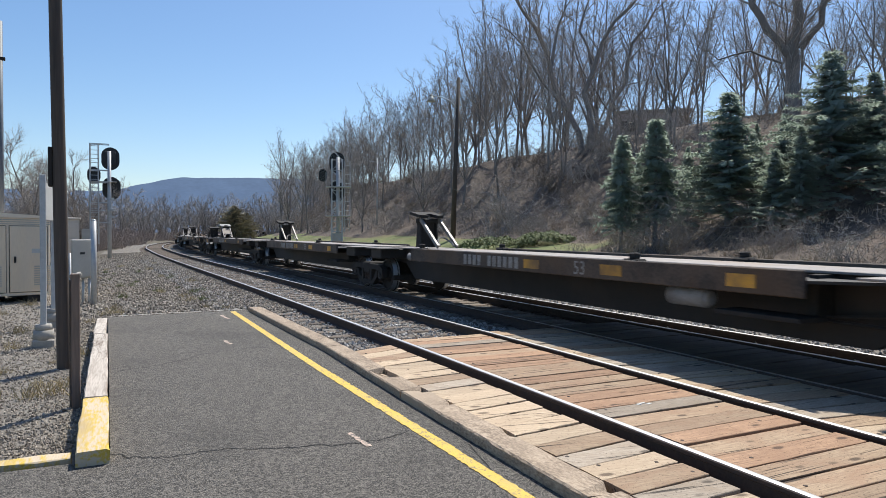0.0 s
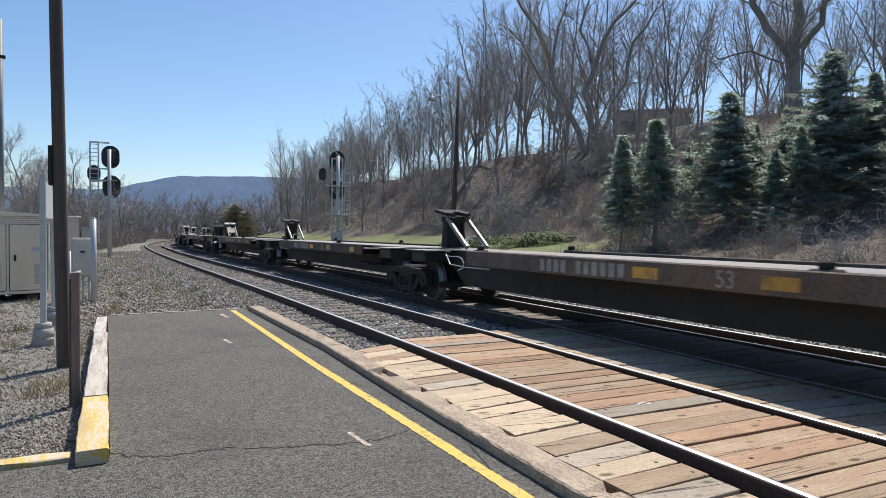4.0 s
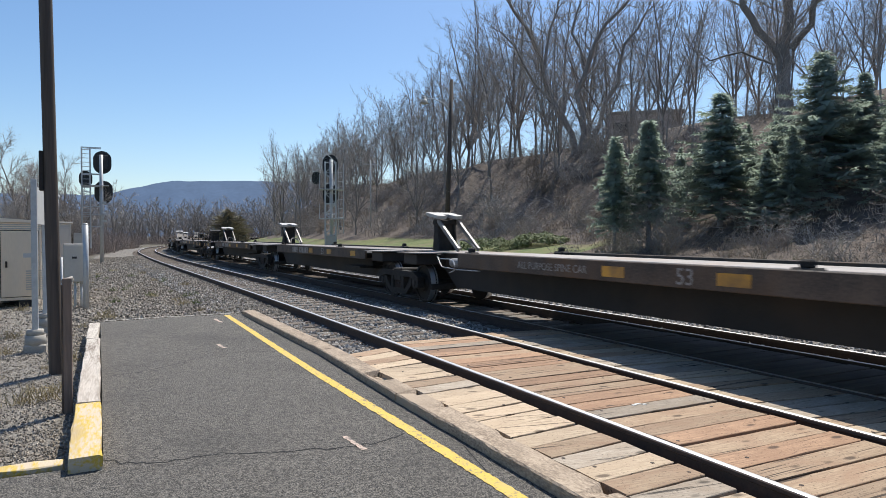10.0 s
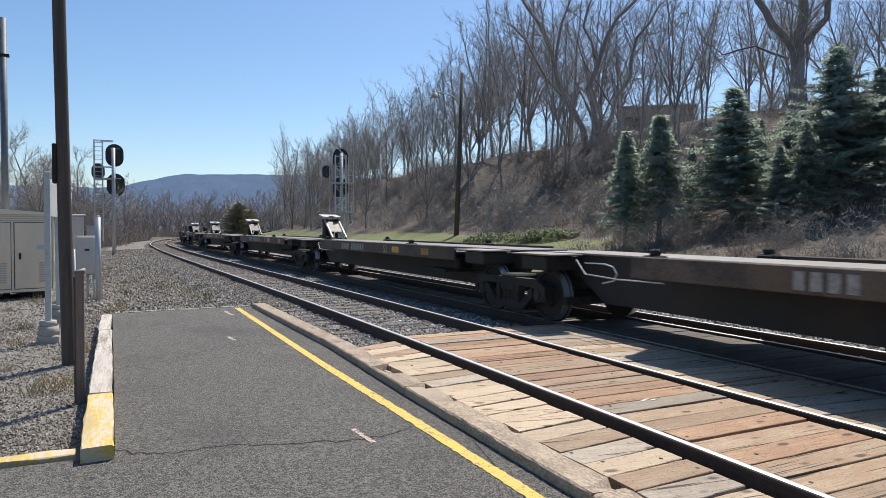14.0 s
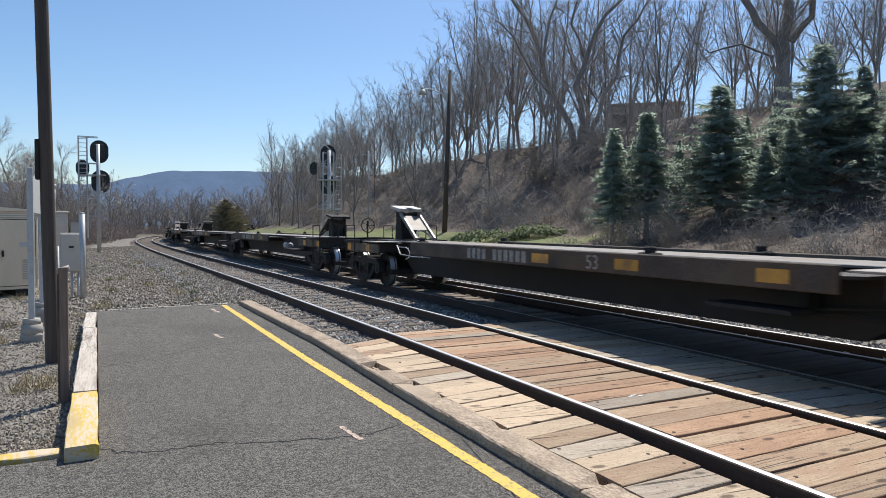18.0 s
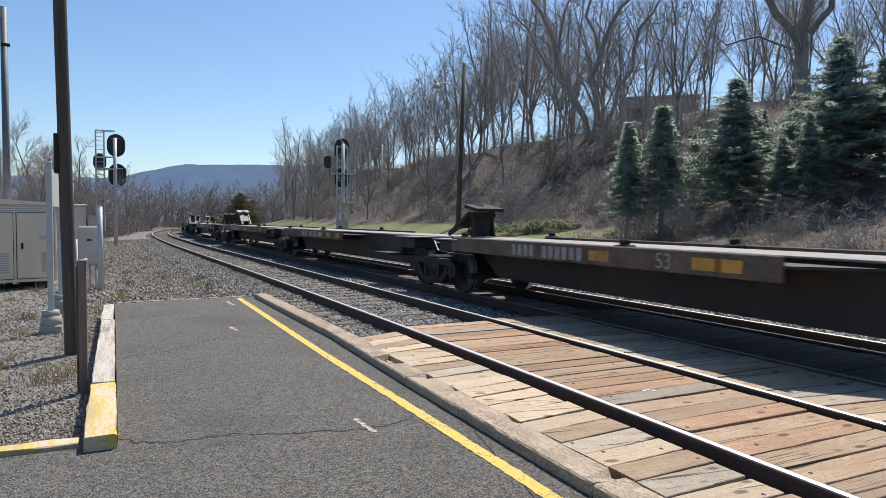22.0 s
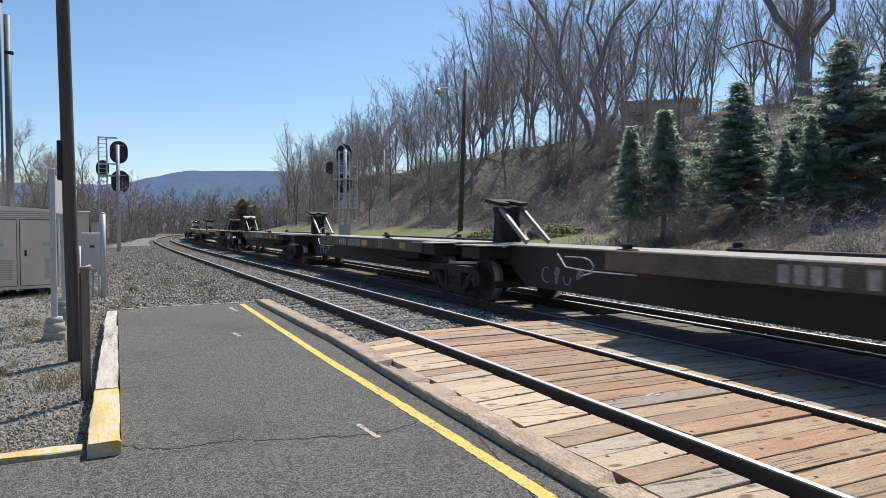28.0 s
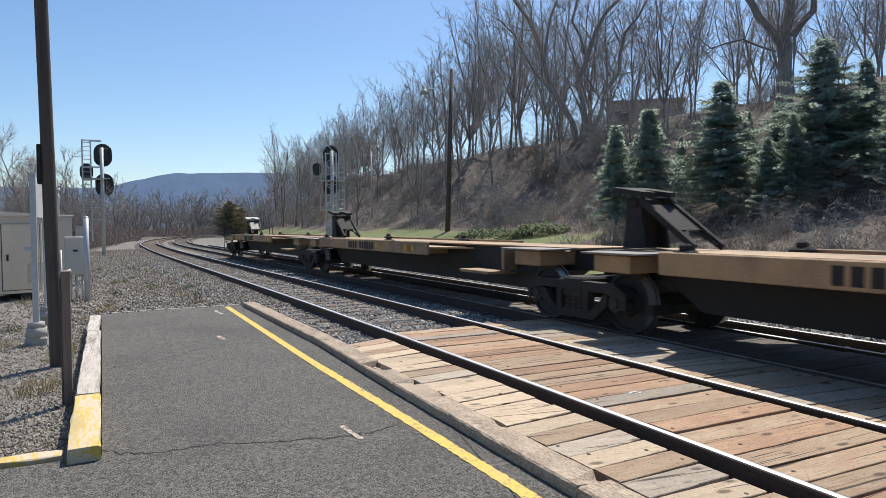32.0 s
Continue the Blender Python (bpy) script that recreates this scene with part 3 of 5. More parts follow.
# ---- timber crossing ----
def crossing():
    t = thing("timber_crossing", Matrix.Identity(4), "footway of weathered brown planks laid between the rails", "crossing", kind="structure")
    rnd = random.Random(12)
    shapes = []
    for ln, wd in ((0.76, 0.227), (1.30, 0.236), (1.11, 0.241), (1.30, 0.243)):
        row = []
        for k in range(6):
            n = 6
            r = random.Random(100 + k)
            v, f = [], []
            for j in range(n + 1):
                xx = -ln / 2 + ln * j / n
                ee = r.uniform(-0.003, 0.003)
                for yy, zz in ((-wd / 2, -0.1), (-wd / 2, -0.004), (-wd / 2 + 0.004, 0), (wd / 2 - 0.004, 0), (wd / 2, -0.004), (wd / 2, -0.1)):
                    v.append((xx + (r.uniform(-0.018, 0.008) * (1 if j else -1) if j in (0, n) else 0), yy + (ee if zz > -0.05 else 0), zz + (r.uniform(-0.002, 0.0015) if zz > -0.05 else 0)))
            for j in range(n):
                for q in range(6):
                    f.append((j * 6 + q, j * 6 + (q + 1) % 6, (j + 1) * 6 + (q + 1) % 6, (j + 1) * 6 + q))
            f += [tuple(range(6))[::-1], tuple(n * 6 + q for q in range(6))]
            # boards between the far rails get the wood with shade in its colour
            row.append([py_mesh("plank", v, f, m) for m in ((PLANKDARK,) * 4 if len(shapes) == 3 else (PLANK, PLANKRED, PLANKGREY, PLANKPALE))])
        shapes.append(row)
    bolt = B()
    cyl(bolt, (0, 0, -0.004), (0, 0, 0.003), 0.017, 0.013, 8)
    bolt_me = mesh_of("spike", bolt, RAILSIDE)
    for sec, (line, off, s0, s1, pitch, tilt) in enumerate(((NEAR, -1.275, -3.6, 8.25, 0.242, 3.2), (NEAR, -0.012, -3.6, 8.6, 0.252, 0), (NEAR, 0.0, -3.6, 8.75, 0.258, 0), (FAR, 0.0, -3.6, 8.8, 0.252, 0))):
        s, k = s0, 0
        while s < s1:
            if sec == 2:
                ax = NEAR.side(s, 0.7525 + 0.06)
                bx = FAR.side(s, -0.7525 - 0.05)
                c = [(p + q) / 2 for p, q in zip(ax, bx)]
                th = NEAR.at(s)[2]
                wide = (bx[0] - ax[0]) / 1.11
            else:
                c, th, wide = line.side(s, off), line.at(s)[2], 1.0
            z = (-0.034, -0.03, -0.022, -0.03)[sec] + rnd.uniform(-0.006, 0.005)
            tone = rnd.choice(((3, 3, 3, 0, 2), (0, 1, 1, 0, 2), (0, 2, 2, 3), (0, 1))[sec])
            fan = float(np.interp(c[1], (1.2, 3, 3.7, 4.6, 6.3, 6.9, 8.4), (1, 8.5, 12.5, 16, 18, 23, 38))) if sec == 0 else (-8.0 if sec == 2 else 0.0)
            m = pose(c[0] + rnd.uniform(-0.004, 0.004), c[1], z, rnd.uniform(-0.6, 0.6), tilt if sec == 0 else 0, -math.degrees(th) + rnd.uniform(-0.5, 0.5))
            me = shapes[sec][rnd.randrange(6)][tone]
            if fan:
                # slanting boards are cut in line with the rail
                me = me.copy()
                for w in me.vertices:
                    w.co = (w.co.x * wide, w.co.y / math.cos(radians(fan)) + w.co.x * wide * math.tan(radians(fan)), w.co.z)
                wide = 1.0
            ob = part("plank", me, None, t, "", m @ Matrix.Diagonal((wide, 1, 1, 1)))
            half = (0.76, 1.30, 1.11, 1.30)[sec] / 2
            if sec < 3 and s > 1:
                for e in (-1, 1):
                    if rnd.random() < 0.42:
                        part("spike", bolt_me, None, ob, "", (e * (half - rnd.uniform(0.05, 0.28)), rnd.uniform(-0.08, 0.08), 0))
            s += pitch * rnd.uniform(0.985, 1.05) / math.cos(radians(fan))
            k += 1
    return t


crossing()


scrap = B()
for x0, y0, a, b in ((0, 0, 0.05, 0.03), (0.05, 0.02, 0.06, 0.025), (0.10, -0.02, 0.04, 0.03)):
    box(scrap, x0, x0 + a, y0, y0 + b, 0, 0.006)
tagged(part("paper_scrap", scrap, SIGNWHITE, None, "torn scrap of white paper lying on the planks", (4.02, 4.42, -0.03)), category="litter")


# ---- things beside the platform ----
def utility_pole():
    t = thing("utility_pole", pose(-0.72, 9.24, -0.3), "tall dark creosoted wooden utility pole standing in gravel", "utility pole")
    bm = B()
    n, seg = 30, 14
    rings = []
    for j in range(n + 1):
        z = 9.5 * j / n
        r = 0.078 - 0.0012 * z
        cx = -0.0155 * z
        rings.append([bm.verts.new((cx + (r + 0.004 * noise.noise((k * 1.7, z * 0.8, 2))) * math.cos(2 * math.pi * k / seg), (r + 0.004 * noise.noise((k * 1.7, z * 0.8, 5))) * math.sin(2 * math.pi * k / seg), z)) for k in range(seg)])
    for a, b in zip(rings[:-1], rings[1:]):
        for k in range(seg):
            bm.faces.new((a[k], a[(k + 1) % seg], b[(k + 1) % seg], b[k])).smooth = True
    bm.faces.new(rings[-1])
    part("pole", bm, POLEWOOD, t)
    part("meter_box", box(B(), -0.155, -0.105, -0.05, 0.06, 2.3, 2.78, 0.01), BLACKSTEEL, t, "small black box strapped to the pole")
    bm = B()
    cyl(bm, (0.085, -0.06, 0.0), (0.07, -0.06, 1.5), 0.014, seg=8)
    part("conduit", bm, GALV, t, "metal conduit running up the pole")
    return t


utility_pole()


def post():
    t = thing("short_post", pose(-0.46, 7.12, -0.3), "short weathered square post with a pale cap", "post")
    part("shaft", box(B(), -0.038, 0.038, -0.04, 0.04, 0, 1.36, 0.006), POSTWOOD, t)
    bm = B()
    cyl(bm, (-0.05, 0, 1.33), (0.05, 0, 1.36), 0.02, seg=8)
    part("cap", bm, WHITEWOOD, t, "pale worn top")
    part("edge_strip", box(B(), -0.05, -0.039, -0.04, 0.0, 0.1, 1.3), CARSILL, t, "brown weathered strip")
    return t


post()


def station_sign():
    t = thing("station_sign", pose(-1.12, 11.1, -0.22), "pale sign panel on two galvanised posts in concrete footings", "sign")
    for k, (x, y, top) in enumerate(((0, 0, 2.5), (-0.07, 2.24, 2.45))):
        part("sign_post", box(B(), x - 0.038, x + 0.038, y - 0.038, y + 0.038, 0.15, top, 0.006), GALV, t)
        bm = B()
        box(bm, x - 0.14, x + 0.14, y - 0.14, y + 0.14, -0.2, 0.12, 0.02)
        cyl(bm, (x, y, 0.1), (x, y, 0.25), 0.14, 0.13, 18)
        cyl(bm, (x, y, 0.25), (x, y, 0.33), 0.115, 0.105, 18)
        part("footing", bm, CONCRETE, t, "stepped concrete footing")
    part("notice", box(B(), -0.15, 0.06, 2.17, 2.19, 1.95, 2.12, 0.003), SIGNWHITE, t, "small white notice with a red band")
    part("notice_band", box(B(), -0.15, 0.06, 2.163, 2.168, 1.99, 2.05), RED, t)
    part("panel", box(B(), 0.0, 0.025, 0.1, 2.2, 1.85, 2.4, 0.006), SIGNWHITE, t, "pale sign panel seen edge on")
    return t


station_sign()


def cabinet():
    t = thing("equipment_cabinet", pose(-3.1, 18.2, -0.24, 0, 0, 20), "large brushed aluminium signal equipment cabinet on skids", "cabinet")
    part("body", box(B(), -1.6, 1.45, 0, 1.9, 0.16, 2.02, 0.015), ALU, t)
    bm = B()
    prism(bm, [(-1.68, 2.02), (1.53, 2.02), (1.53, 2.06), (-0.07, 2.16), (-1.68, 2.06)], "y", -0.06, 1.96)
    part("roof", bm, ALU, t)
    for x in (-1.4, -0.1, 1.1):
        part("skid", box(B(), x - 0.14, x + 0.14, -0.02, 1.9, 0.0, 0.155, 0.008), BLACKSTEEL, t)
    for i, (x0, x1) in enumerate(((-1.5, -0.52), (-0.42, 0.52), (0.6, 1.38))):
        d = part("door", box(B(), x0, x1, -0.03, -0.002, 0.25, 1.82, 0.008), DOORTAN, t)
        for xa, xb, za, zb in ((x0 - 0.014, x0 - 0.002, 0.24, 1.83), (x1 + 0.002, x1 + 0.014, 0.24, 1.83), (x0, x1, 1.822, 1.834), (x0, x1, 0.236, 0.248)):
            part("door_seam", box(B(), xa, xb, -0.012, -0.0025, za, zb), BLACKSTEEL, d)
        part("door_handle", box(B(), x0 + 0.08, x0 + 0.12, -0.07, -0.032, 0.95, 1.1, 0.006), BLACKSTEEL, d)
        part("notice", box(B(), x0 + 0.45, x0 + 0.68, -0.036, -0.032, 1.18, 1.28), SIGNWHITE, d, "small blue and white notice")
        for k in range(9):
            part("louvre", box(B(), x0 + 0.5, x0 + 0.85, -0.043, -0.032, 0.4 + k * 0.055, 0.43 + k * 0.055), ALUBOX, d)
    for k in range(3):
        part("trim", box(B(), -1.6, 1.45, -0.012, -0.002, 1.86 + 0.05 * k, 1.88 + 0.05 * k), ALUBOX, t)
    return t


cabinet()


def metal_pole(x, y, h, r, label):
    t = thing("metal_mast", pose(x, y, -0.3), label, "mast", "galvanised masts")
    bm = B()
    cyl(bm, (0, 0, 0), (0, 0, h), r, r * 0.9, 14)
    part("shaft", bm, MASTGREY, t)
    part("base_plate", box(B(), -0.2, 0.2, -0.2, 0.2, 0, 0.03, 0.004), MASTGREY, t)
    part("clamp", box(B(), -0.06, r + 0.05, -0.12, -0.02, h * 0.86, h * 0.87), BLACKSTEEL, t)
    return t


metal_pole(-2.90, 19.7, 7.0, 0.085, "tall galvanised mast rising behind the cabinet")
metal_pole(-3.02, 19.5, 8.4, 0.03, "slim dark mast standing behind the cabinet")


def junction_box():
    t = thing("junction_box", pose(-0.97, 17.6, -0.22), "grey metal junction box on two conduit legs", "junction box")
    part("case", box(B(), -0.23, 0.23, -0.12, 0.12, 0.6, 1.5, 0.015), ALUBOX, t)
    part("lid", box(B(), -0.21, 0.21, -0.145, -0.122, 0.63, 1.47, 0.006), ALUBOX, t)
    part("label_plate", box(B(), -0.05, 0.05, -0.15, -0.147, 1.15, 1.2), BLACK, t)
    for x in (-0.12, 0.0, 0.13):
        bm = B()
        cyl(bm, (x, 0, -0.1), (x, 0, 0.6), 0.028, seg=8)
        part("leg", bm, GALV, t)
    return t


junction_box()


def relay_case():
    t = thing("relay_case", pose(-1.56, 22.0, -0.24, 0, 0, 8), "tall grey relay case with two capped vent posts behind it", "relay case")
    part("body", box(B(), -0.26, 0.26, 0, 0.5, 0.1, 2.05, 0.015), ALUBOX, t)
    part("roof", box(B(), -0.3, 0.3, -0.04, 0.54, 2.05, 2.11, 0.015), ALUBOX, t)
    part("plinth", box(B(), -0.3, 0.3, -0.03, 0.53, -0.1, 0.1, 0.01), CONCRETE, t)
    d = part("door", box(B(), -0.22, 0.22, -0.02, -0.002, 0.2, 1.95, 0.006), ALUBOX, t)
    part("door_handle", box(B(), 0.14, 0.17, -0.05, -0.022, 1.0, 1.14, 0.005), BLACKSTEEL, d)
    for x, top in ((-0.22, 2.95), (-0.05, 2.8)):
        bm = B()
        cyl(bm, (x, 0.3, 2.11), (x, 0.3, top), 0.028, seg=8)
        p = part("vent_post", bm, GALV, t)
        bm = B()
        cyl(bm, (x, 0.3, top), (x, 0.3, top + 0.1), 0.06, 0.045, seg=10)
        part("vent_cap", bm, SIGNWHITE, p, "white cap")
    return t


relay_case()
p = thing("steel_bollard_post", pose(-0.73, 17.2, -0.3), "slim galvanised steel post standing in gravel", "post")
bm = B()
cyl(bm, (0, 0, 0), (0, 0, 2.02), 0.06, seg=12)
part("shaft", bm, GALV, p)
bm = B()
cyl(bm, (0, 0, 2.02), (0, 0, 2.05), 0.064, 0.04, seg=12)
part("cap", bm, GALV, p)


# ---- signals ----
def oval(bm, w, h, y0, y1, cz):
    """A tall plate with half-round top and bottom."""
    r, o = w / 2, []
    for k in range(13):
        a = math.pi * k / 12
        o.append((r * math.cos(a), cz + h / 2 - r + r * math.sin(a)))
    for k in range(13):
        a = math.pi + math.pi * k / 12
        o.append((r * math.cos(a), cz - h / 2 + r + r * math.sin(a)))
    return prism(bm, o, "y", y0, y1)


def signal_head(t, x, y, z, w, h, turned=False):
    hd = part("signal_head", oval(B(), w, h, -0.03, 0.03, 0), BLACK, t, "black backing plate with lamp hoods", pose(x, y, z, 0, 0, 180 if turned else 0))
    lamps = [(0, 0)] + [(0.32 * w * math.sin(a), 0.32 * w * math.cos(a) + s * (h - w) / 2) for a, s in ((0, 1), (2.1, -1), (4.2, -1), (math.pi, -1), (1.0, 1), (5.2, 1))]
    for lx, lz in lamps:
        bm = B()
        cyl(bm, (lx, -0.22, lz), (lx, -0.03, lz), 0.085, seg=12, cap=False)
        part("hood", bm, BLACK, hd)
        bm = B()
        cyl(bm, (lx, -0.06, lz), (lx, -0.031, lz), 0.08, seg=12)
        part("lens", bm, GLASSDARK, hd)
    part("rear_case", box(B(), -w * 0.3, w * 0.3, 0.03, 0.25, -h * 0.3, h * 0.3, 0.03), BLACK, hd)
    return hd


def signal_left():
    t = thing("signal_mast", pose(-1.12, 48.5, -0.55), "galvanised signal mast with ladder and three black heads", "railway signal", "railway signals")
    bm = B()
    cyl(bm, (0, 0, 0.2), (0, 0, 7.3), 0.13, 0.11, 14)
    part("mast", bm, GALV, t)
    part("foundation", box(B(), -0.9, 0.9, -0.6, 0.6, -0.3, 0.22, 0.04), CONCRETE, t)
    for x in (-1.12, -0.64):
        for y in (-0.25, 0.25):
            bm = B()
            cyl(bm, (x, y, 1.2), (x, y, 7.75), 0.036, seg=6)
            part("ladder_rail", bm, GALV, t)
    for k in range(22):
        z = 1.9 + k * 0.27
        bm = B()
        cyl(bm, (-1.12, -0.25, z), (-0.64, -0.25, z), 0.022, seg=6)
        part("rung", bm, GALV, t)
    for z in (2.6, 3.9, 5.2, 6.0, 7.7):
        bm = B()
        box(bm, -1.14, 0.0, -0.28, -0.25, z, z + 0.05)
        box(bm, -1.14, 0.0, 0.25, 0.28, z, z + 0.05)
        part("bracket", bm, GALV, t)
    for z in (3.4, 5.3):
        part("walkway", box(B(), -1.2, 0.45, -0.35, 0.35, z - 0.03, z, 0.004), GALV, t)
    signal_head(t, 0.06, 0.42, 6.85, 1.08, 1.5, True)
    signal_head(t, 0.12, 0.42, 4.9, 1.08, 1.5, True)
    signal_head(t, -0.92, 0.55, 5.75, 0.78, 1.05, True)
    part("case", box(B(), -1.6, -1.1, -0.3, 0.3, 0.1, 2.2, 0.03), ALUBOX, t)
    for k, z in enumerate((2.9, 3.4, 4.1)):
        part("fitting", box(B(), 0.05, 0.28, -0.15, 0.05, z, z + 0.15, 0.02), GALV, t)
    return t


signal_left()


def signal_tower():
    t = thing("signal_tower", pose(12.65, 43.0, 0.4, 0, 0, -17), "galvanised lattice signal tower with black heads", "railway signal", "railway signals")
    for x in (-0.5, 0.5):
        for y in (-0.4, 0.4):
            bm = B()
            cyl(bm, (x * 0.7, y, 0), (x * 0.7, y, 6.0), 0.05, seg=6)
            part("leg", bm, GALV, t)
    for k in range(9):
        z = 0.5 + 0.68 * k
        for y in (-0.4, 0.4):
            bm = B()
            s = 1 if k % 2 else -1
            cyl(bm, (-0.35 * s, y, z), (0.35 * s, y, z + 0.68), 0.024, seg=5)
            cyl(bm, (-0.35, y, z), (0.35, y, z), 0.026, seg=5)
            part("brace", bm, GALV, t)
    bm = B()
    cyl(bm, (0.05, 0.1, 0), (0.05, 0.1, 6.2), 0.12, seg=12)
    part("mast", bm, GALV, t)
    for x in (0.5, 0.85):
        bm = B()
        cyl(bm, (x, -0.3, 1.2), (x, -0.3, 5.9), 0.022, seg=6)
        part("ladder_rail", bm, GALV, t)
    for k in range(15):
        bm = B()
        cyl(bm, (0.5, -0.3, 1.4 + 0.3 * k), (0.85, -0.3, 1.4 + 0.3 * k), 0.013, seg=5)
        part("rung", bm, GALV, t)
    for z in (4.15, 2.2):
        part("walkway", box(B(), -0.75, 0.9, -0.6, 0.6, z, z + 0.05, 0.005), GALV, t)
        for x in (-0.72, 0.86):
            part("rail_post", box(B(), x - 0.02, x + 0.02, -0.6, -0.56, z, z + 1.0), GALV, t)
    signal_head(t, -0.02, 0.35, 5.85, 1.0, 1.4)
    signal_head(t, -0.02, 0.35, 3.9, 1.0, 1.4)
    signal_head(t, -0.95, 0.2, 4.95, 0.55, 0.85)
    part("case", box(B(), -0.3, 0.35, -0.25, 0.25, 0.1, 1.1, 0.02), ALUBOX, t)
    return t


signal_tower()


def lamp_pole():
    t = thing("street_lamp", pose(17.75, 35.8, 0.55), "dark wooden pole carrying a lamp on a curved arm", "street lamp")
    bm = B()
    cyl(bm, (0, 0, 0), (0.35, 0, 10.4), 0.165, 0.10, 12)
    part("pole", bm, POLEWOOD, t)
    bm = B()
    pts = [(0.29, 0, 8.5), (-0.3, -0.1, 8.95), (-1.0, -0.2, 9.1), (-1.55, -0.3, 9.05)]
    for a, b in zip(pts[:-1], pts[1:]):
        cyl(bm, a, b, 0.035, seg=6)
    part("arm", bm, GALV, t)
    bm = B()
    cyl(bm, (-1.62, -0.31, 8.72), (-1.62, -0.31, 9.0), 0.26, 0.12, 12)
    cyl(bm, (-1.62, -0.31, 9.0), (-1.62, -0.31, 9.16), 0.1, 0.08, 12)
    part("lamp_head", bm, ALUBOX, t, "round pale lamp shade")
    return t


lamp_pole()
p = thing("slim_pole", pose(20.0, 55.5, 1.2), "slim pale pole with a short cross arm", "pole")
bm = B()
cyl(bm, (0, 0, 0), (0, 0, 7.0), 0.07, 0.05, 10)
part("shaft", bm, GALV, p)
part("cross_arm", box(B(), -0.7, 0.6, -0.03, 0.03, 6.6, 6.68), GALV, p)


# ---- the train ----
SPEED = 12.7
WHEEL_R = 0.42
CARS = [  # number of trucks, place of first and last truck at the start, stands turned round, yellow
    (6, -27.5, 46.2, False, False), (4, 49.8, 95.2, False, False), (6, 98.3, 169.9, False, False), (6, 173.3, 244.9, False, False),
    (6, 249.2, 321.2, True, False), (6, 325.1, 396.1, False, False), (4, 400.0, 442.4, False, True)]


def truck_meshes():
    o = []
    ws = B()
    half = [(0.0, 0.075), (0.655, 0.075), (0.655, 0.18), (0.657, WHEEL_R + 0.025), (0.687, WHEEL_R + 0.025), (0.70, WHEEL_R), (0.815, WHEEL_R - 0.008), (0.818, WHEEL_R - 0.06), (0.79, WHEEL_R - 0.07), (0.77, 0.20), (0.83, 0.17), (0.84, 0.075), (0.97, 0.07), (0.97, 0.001)]
    prof = [(-x, r) for x, r in half[:0:-1]] + half
    seg, rings = 26, []
    for x, r in prof:
        rings.append([ws.verts.new((x, r * math.cos(2 * math.pi * k / seg), r * math.sin(2 * math.pi * k / seg))) for k in range(seg)])
    for p, q in zip(rings[:-1], rings[1:]):
        for k in range(seg):
            ws.faces.new((p[k], p[(k + 1) % seg], q[(k + 1) % seg], q[k]))
    ws.normal_update()
    for f in ws.faces:
        f.material_index = int(abs(f.normal.x) < 0.4 and all(v.co.yz.length > WHEEL_R - 0.02 for v in f.verts))
    me = mesh_of("wheelset", ws, WHEELSTEEL)
    me.materials.append(RAILTOP)
    o.append(me)
    sf = B()
    prism(sf, [(-1.12, 0.44), (-1.12, 0.56), (-0.9, 0.67), (0.9, 0.67), (1.12, 0.56), (1.12, 0.44), (0.72, 0.54), (-0.72, 0.54)], "x", -0.075, 0.075)
    prism(sf, [(-0.74, 0.53), (-0.74, 0.36), (-0.45, 0.14), (0.45, 0.14), (0.74, 0.36), (0.74, 0.53), (0.64, 0.5), (0.6, 0.42), (0.4, 0.26), (-0.4, 0.26), (-0.6, 0.42), (-0.64, 0.5)], "x", -0.06, 0.06)
    for e in (-1, 1):
        box(sf, -0.07, 0.07, e * 0.30 - 0.06, e * 0.30 + 0.06, 0.24, 0.56, 0.008)
        box(sf, -0.07, 0.07, e * 1.07 - 0.05, e * 1.07 + 0.05, 0.33, 0.5, 0.008)
    o.append(mesh_of("side_frame", sf, BLACKSTEEL))
    bo = B()
    box(bo, -1.05, 1.05, -0.22, 0.22, 0.42, 0.72, 0.03)
    o.append(mesh_of("bolster", bo, BLACKSTEEL))
    o.append(mesh_of("brake_beam", box(B(), -0.85, 0.85, -0.05, 0.05, 0.3, 0.42, 0.01), BLACKSTEEL))
    sp = B()
    coil = [(0.25, 0.02)] + [(0.25 + 0.0175 * k, 0.064 if k % 2 else 0.048) for k in range(11)] + [(0.435, 0.02)]
    rings = [[sp.verts.new((r * math.cos(2 * math.pi * k / 8), r * math.sin(2 * math.pi * k / 8), z)) for k in range(8)] for z, r in coil]
    for p, q in zip(rings[:-1], rings[1:]):
        for k in range(8):
            sp.faces.new((p[k], p[(k + 1) % 8], q[(k + 1) % 8], q[k]))
    o.append(mesh_of("spring", sp, RAILSIDE))
    ca = B()
    cyl(ca, (-0.05, 0, 0), (0.05, 0, 0), 0.125, seg=14)
    cyl(ca, (0.05, 0, 0), (0.07, 0, 0), 0.075, 0.07, seg=10)
    o.append(mesh_of("bearing_cap", ca, WHEELSTEEL))
    return o


TRUCK = truck_meshes()
WHEELS = []


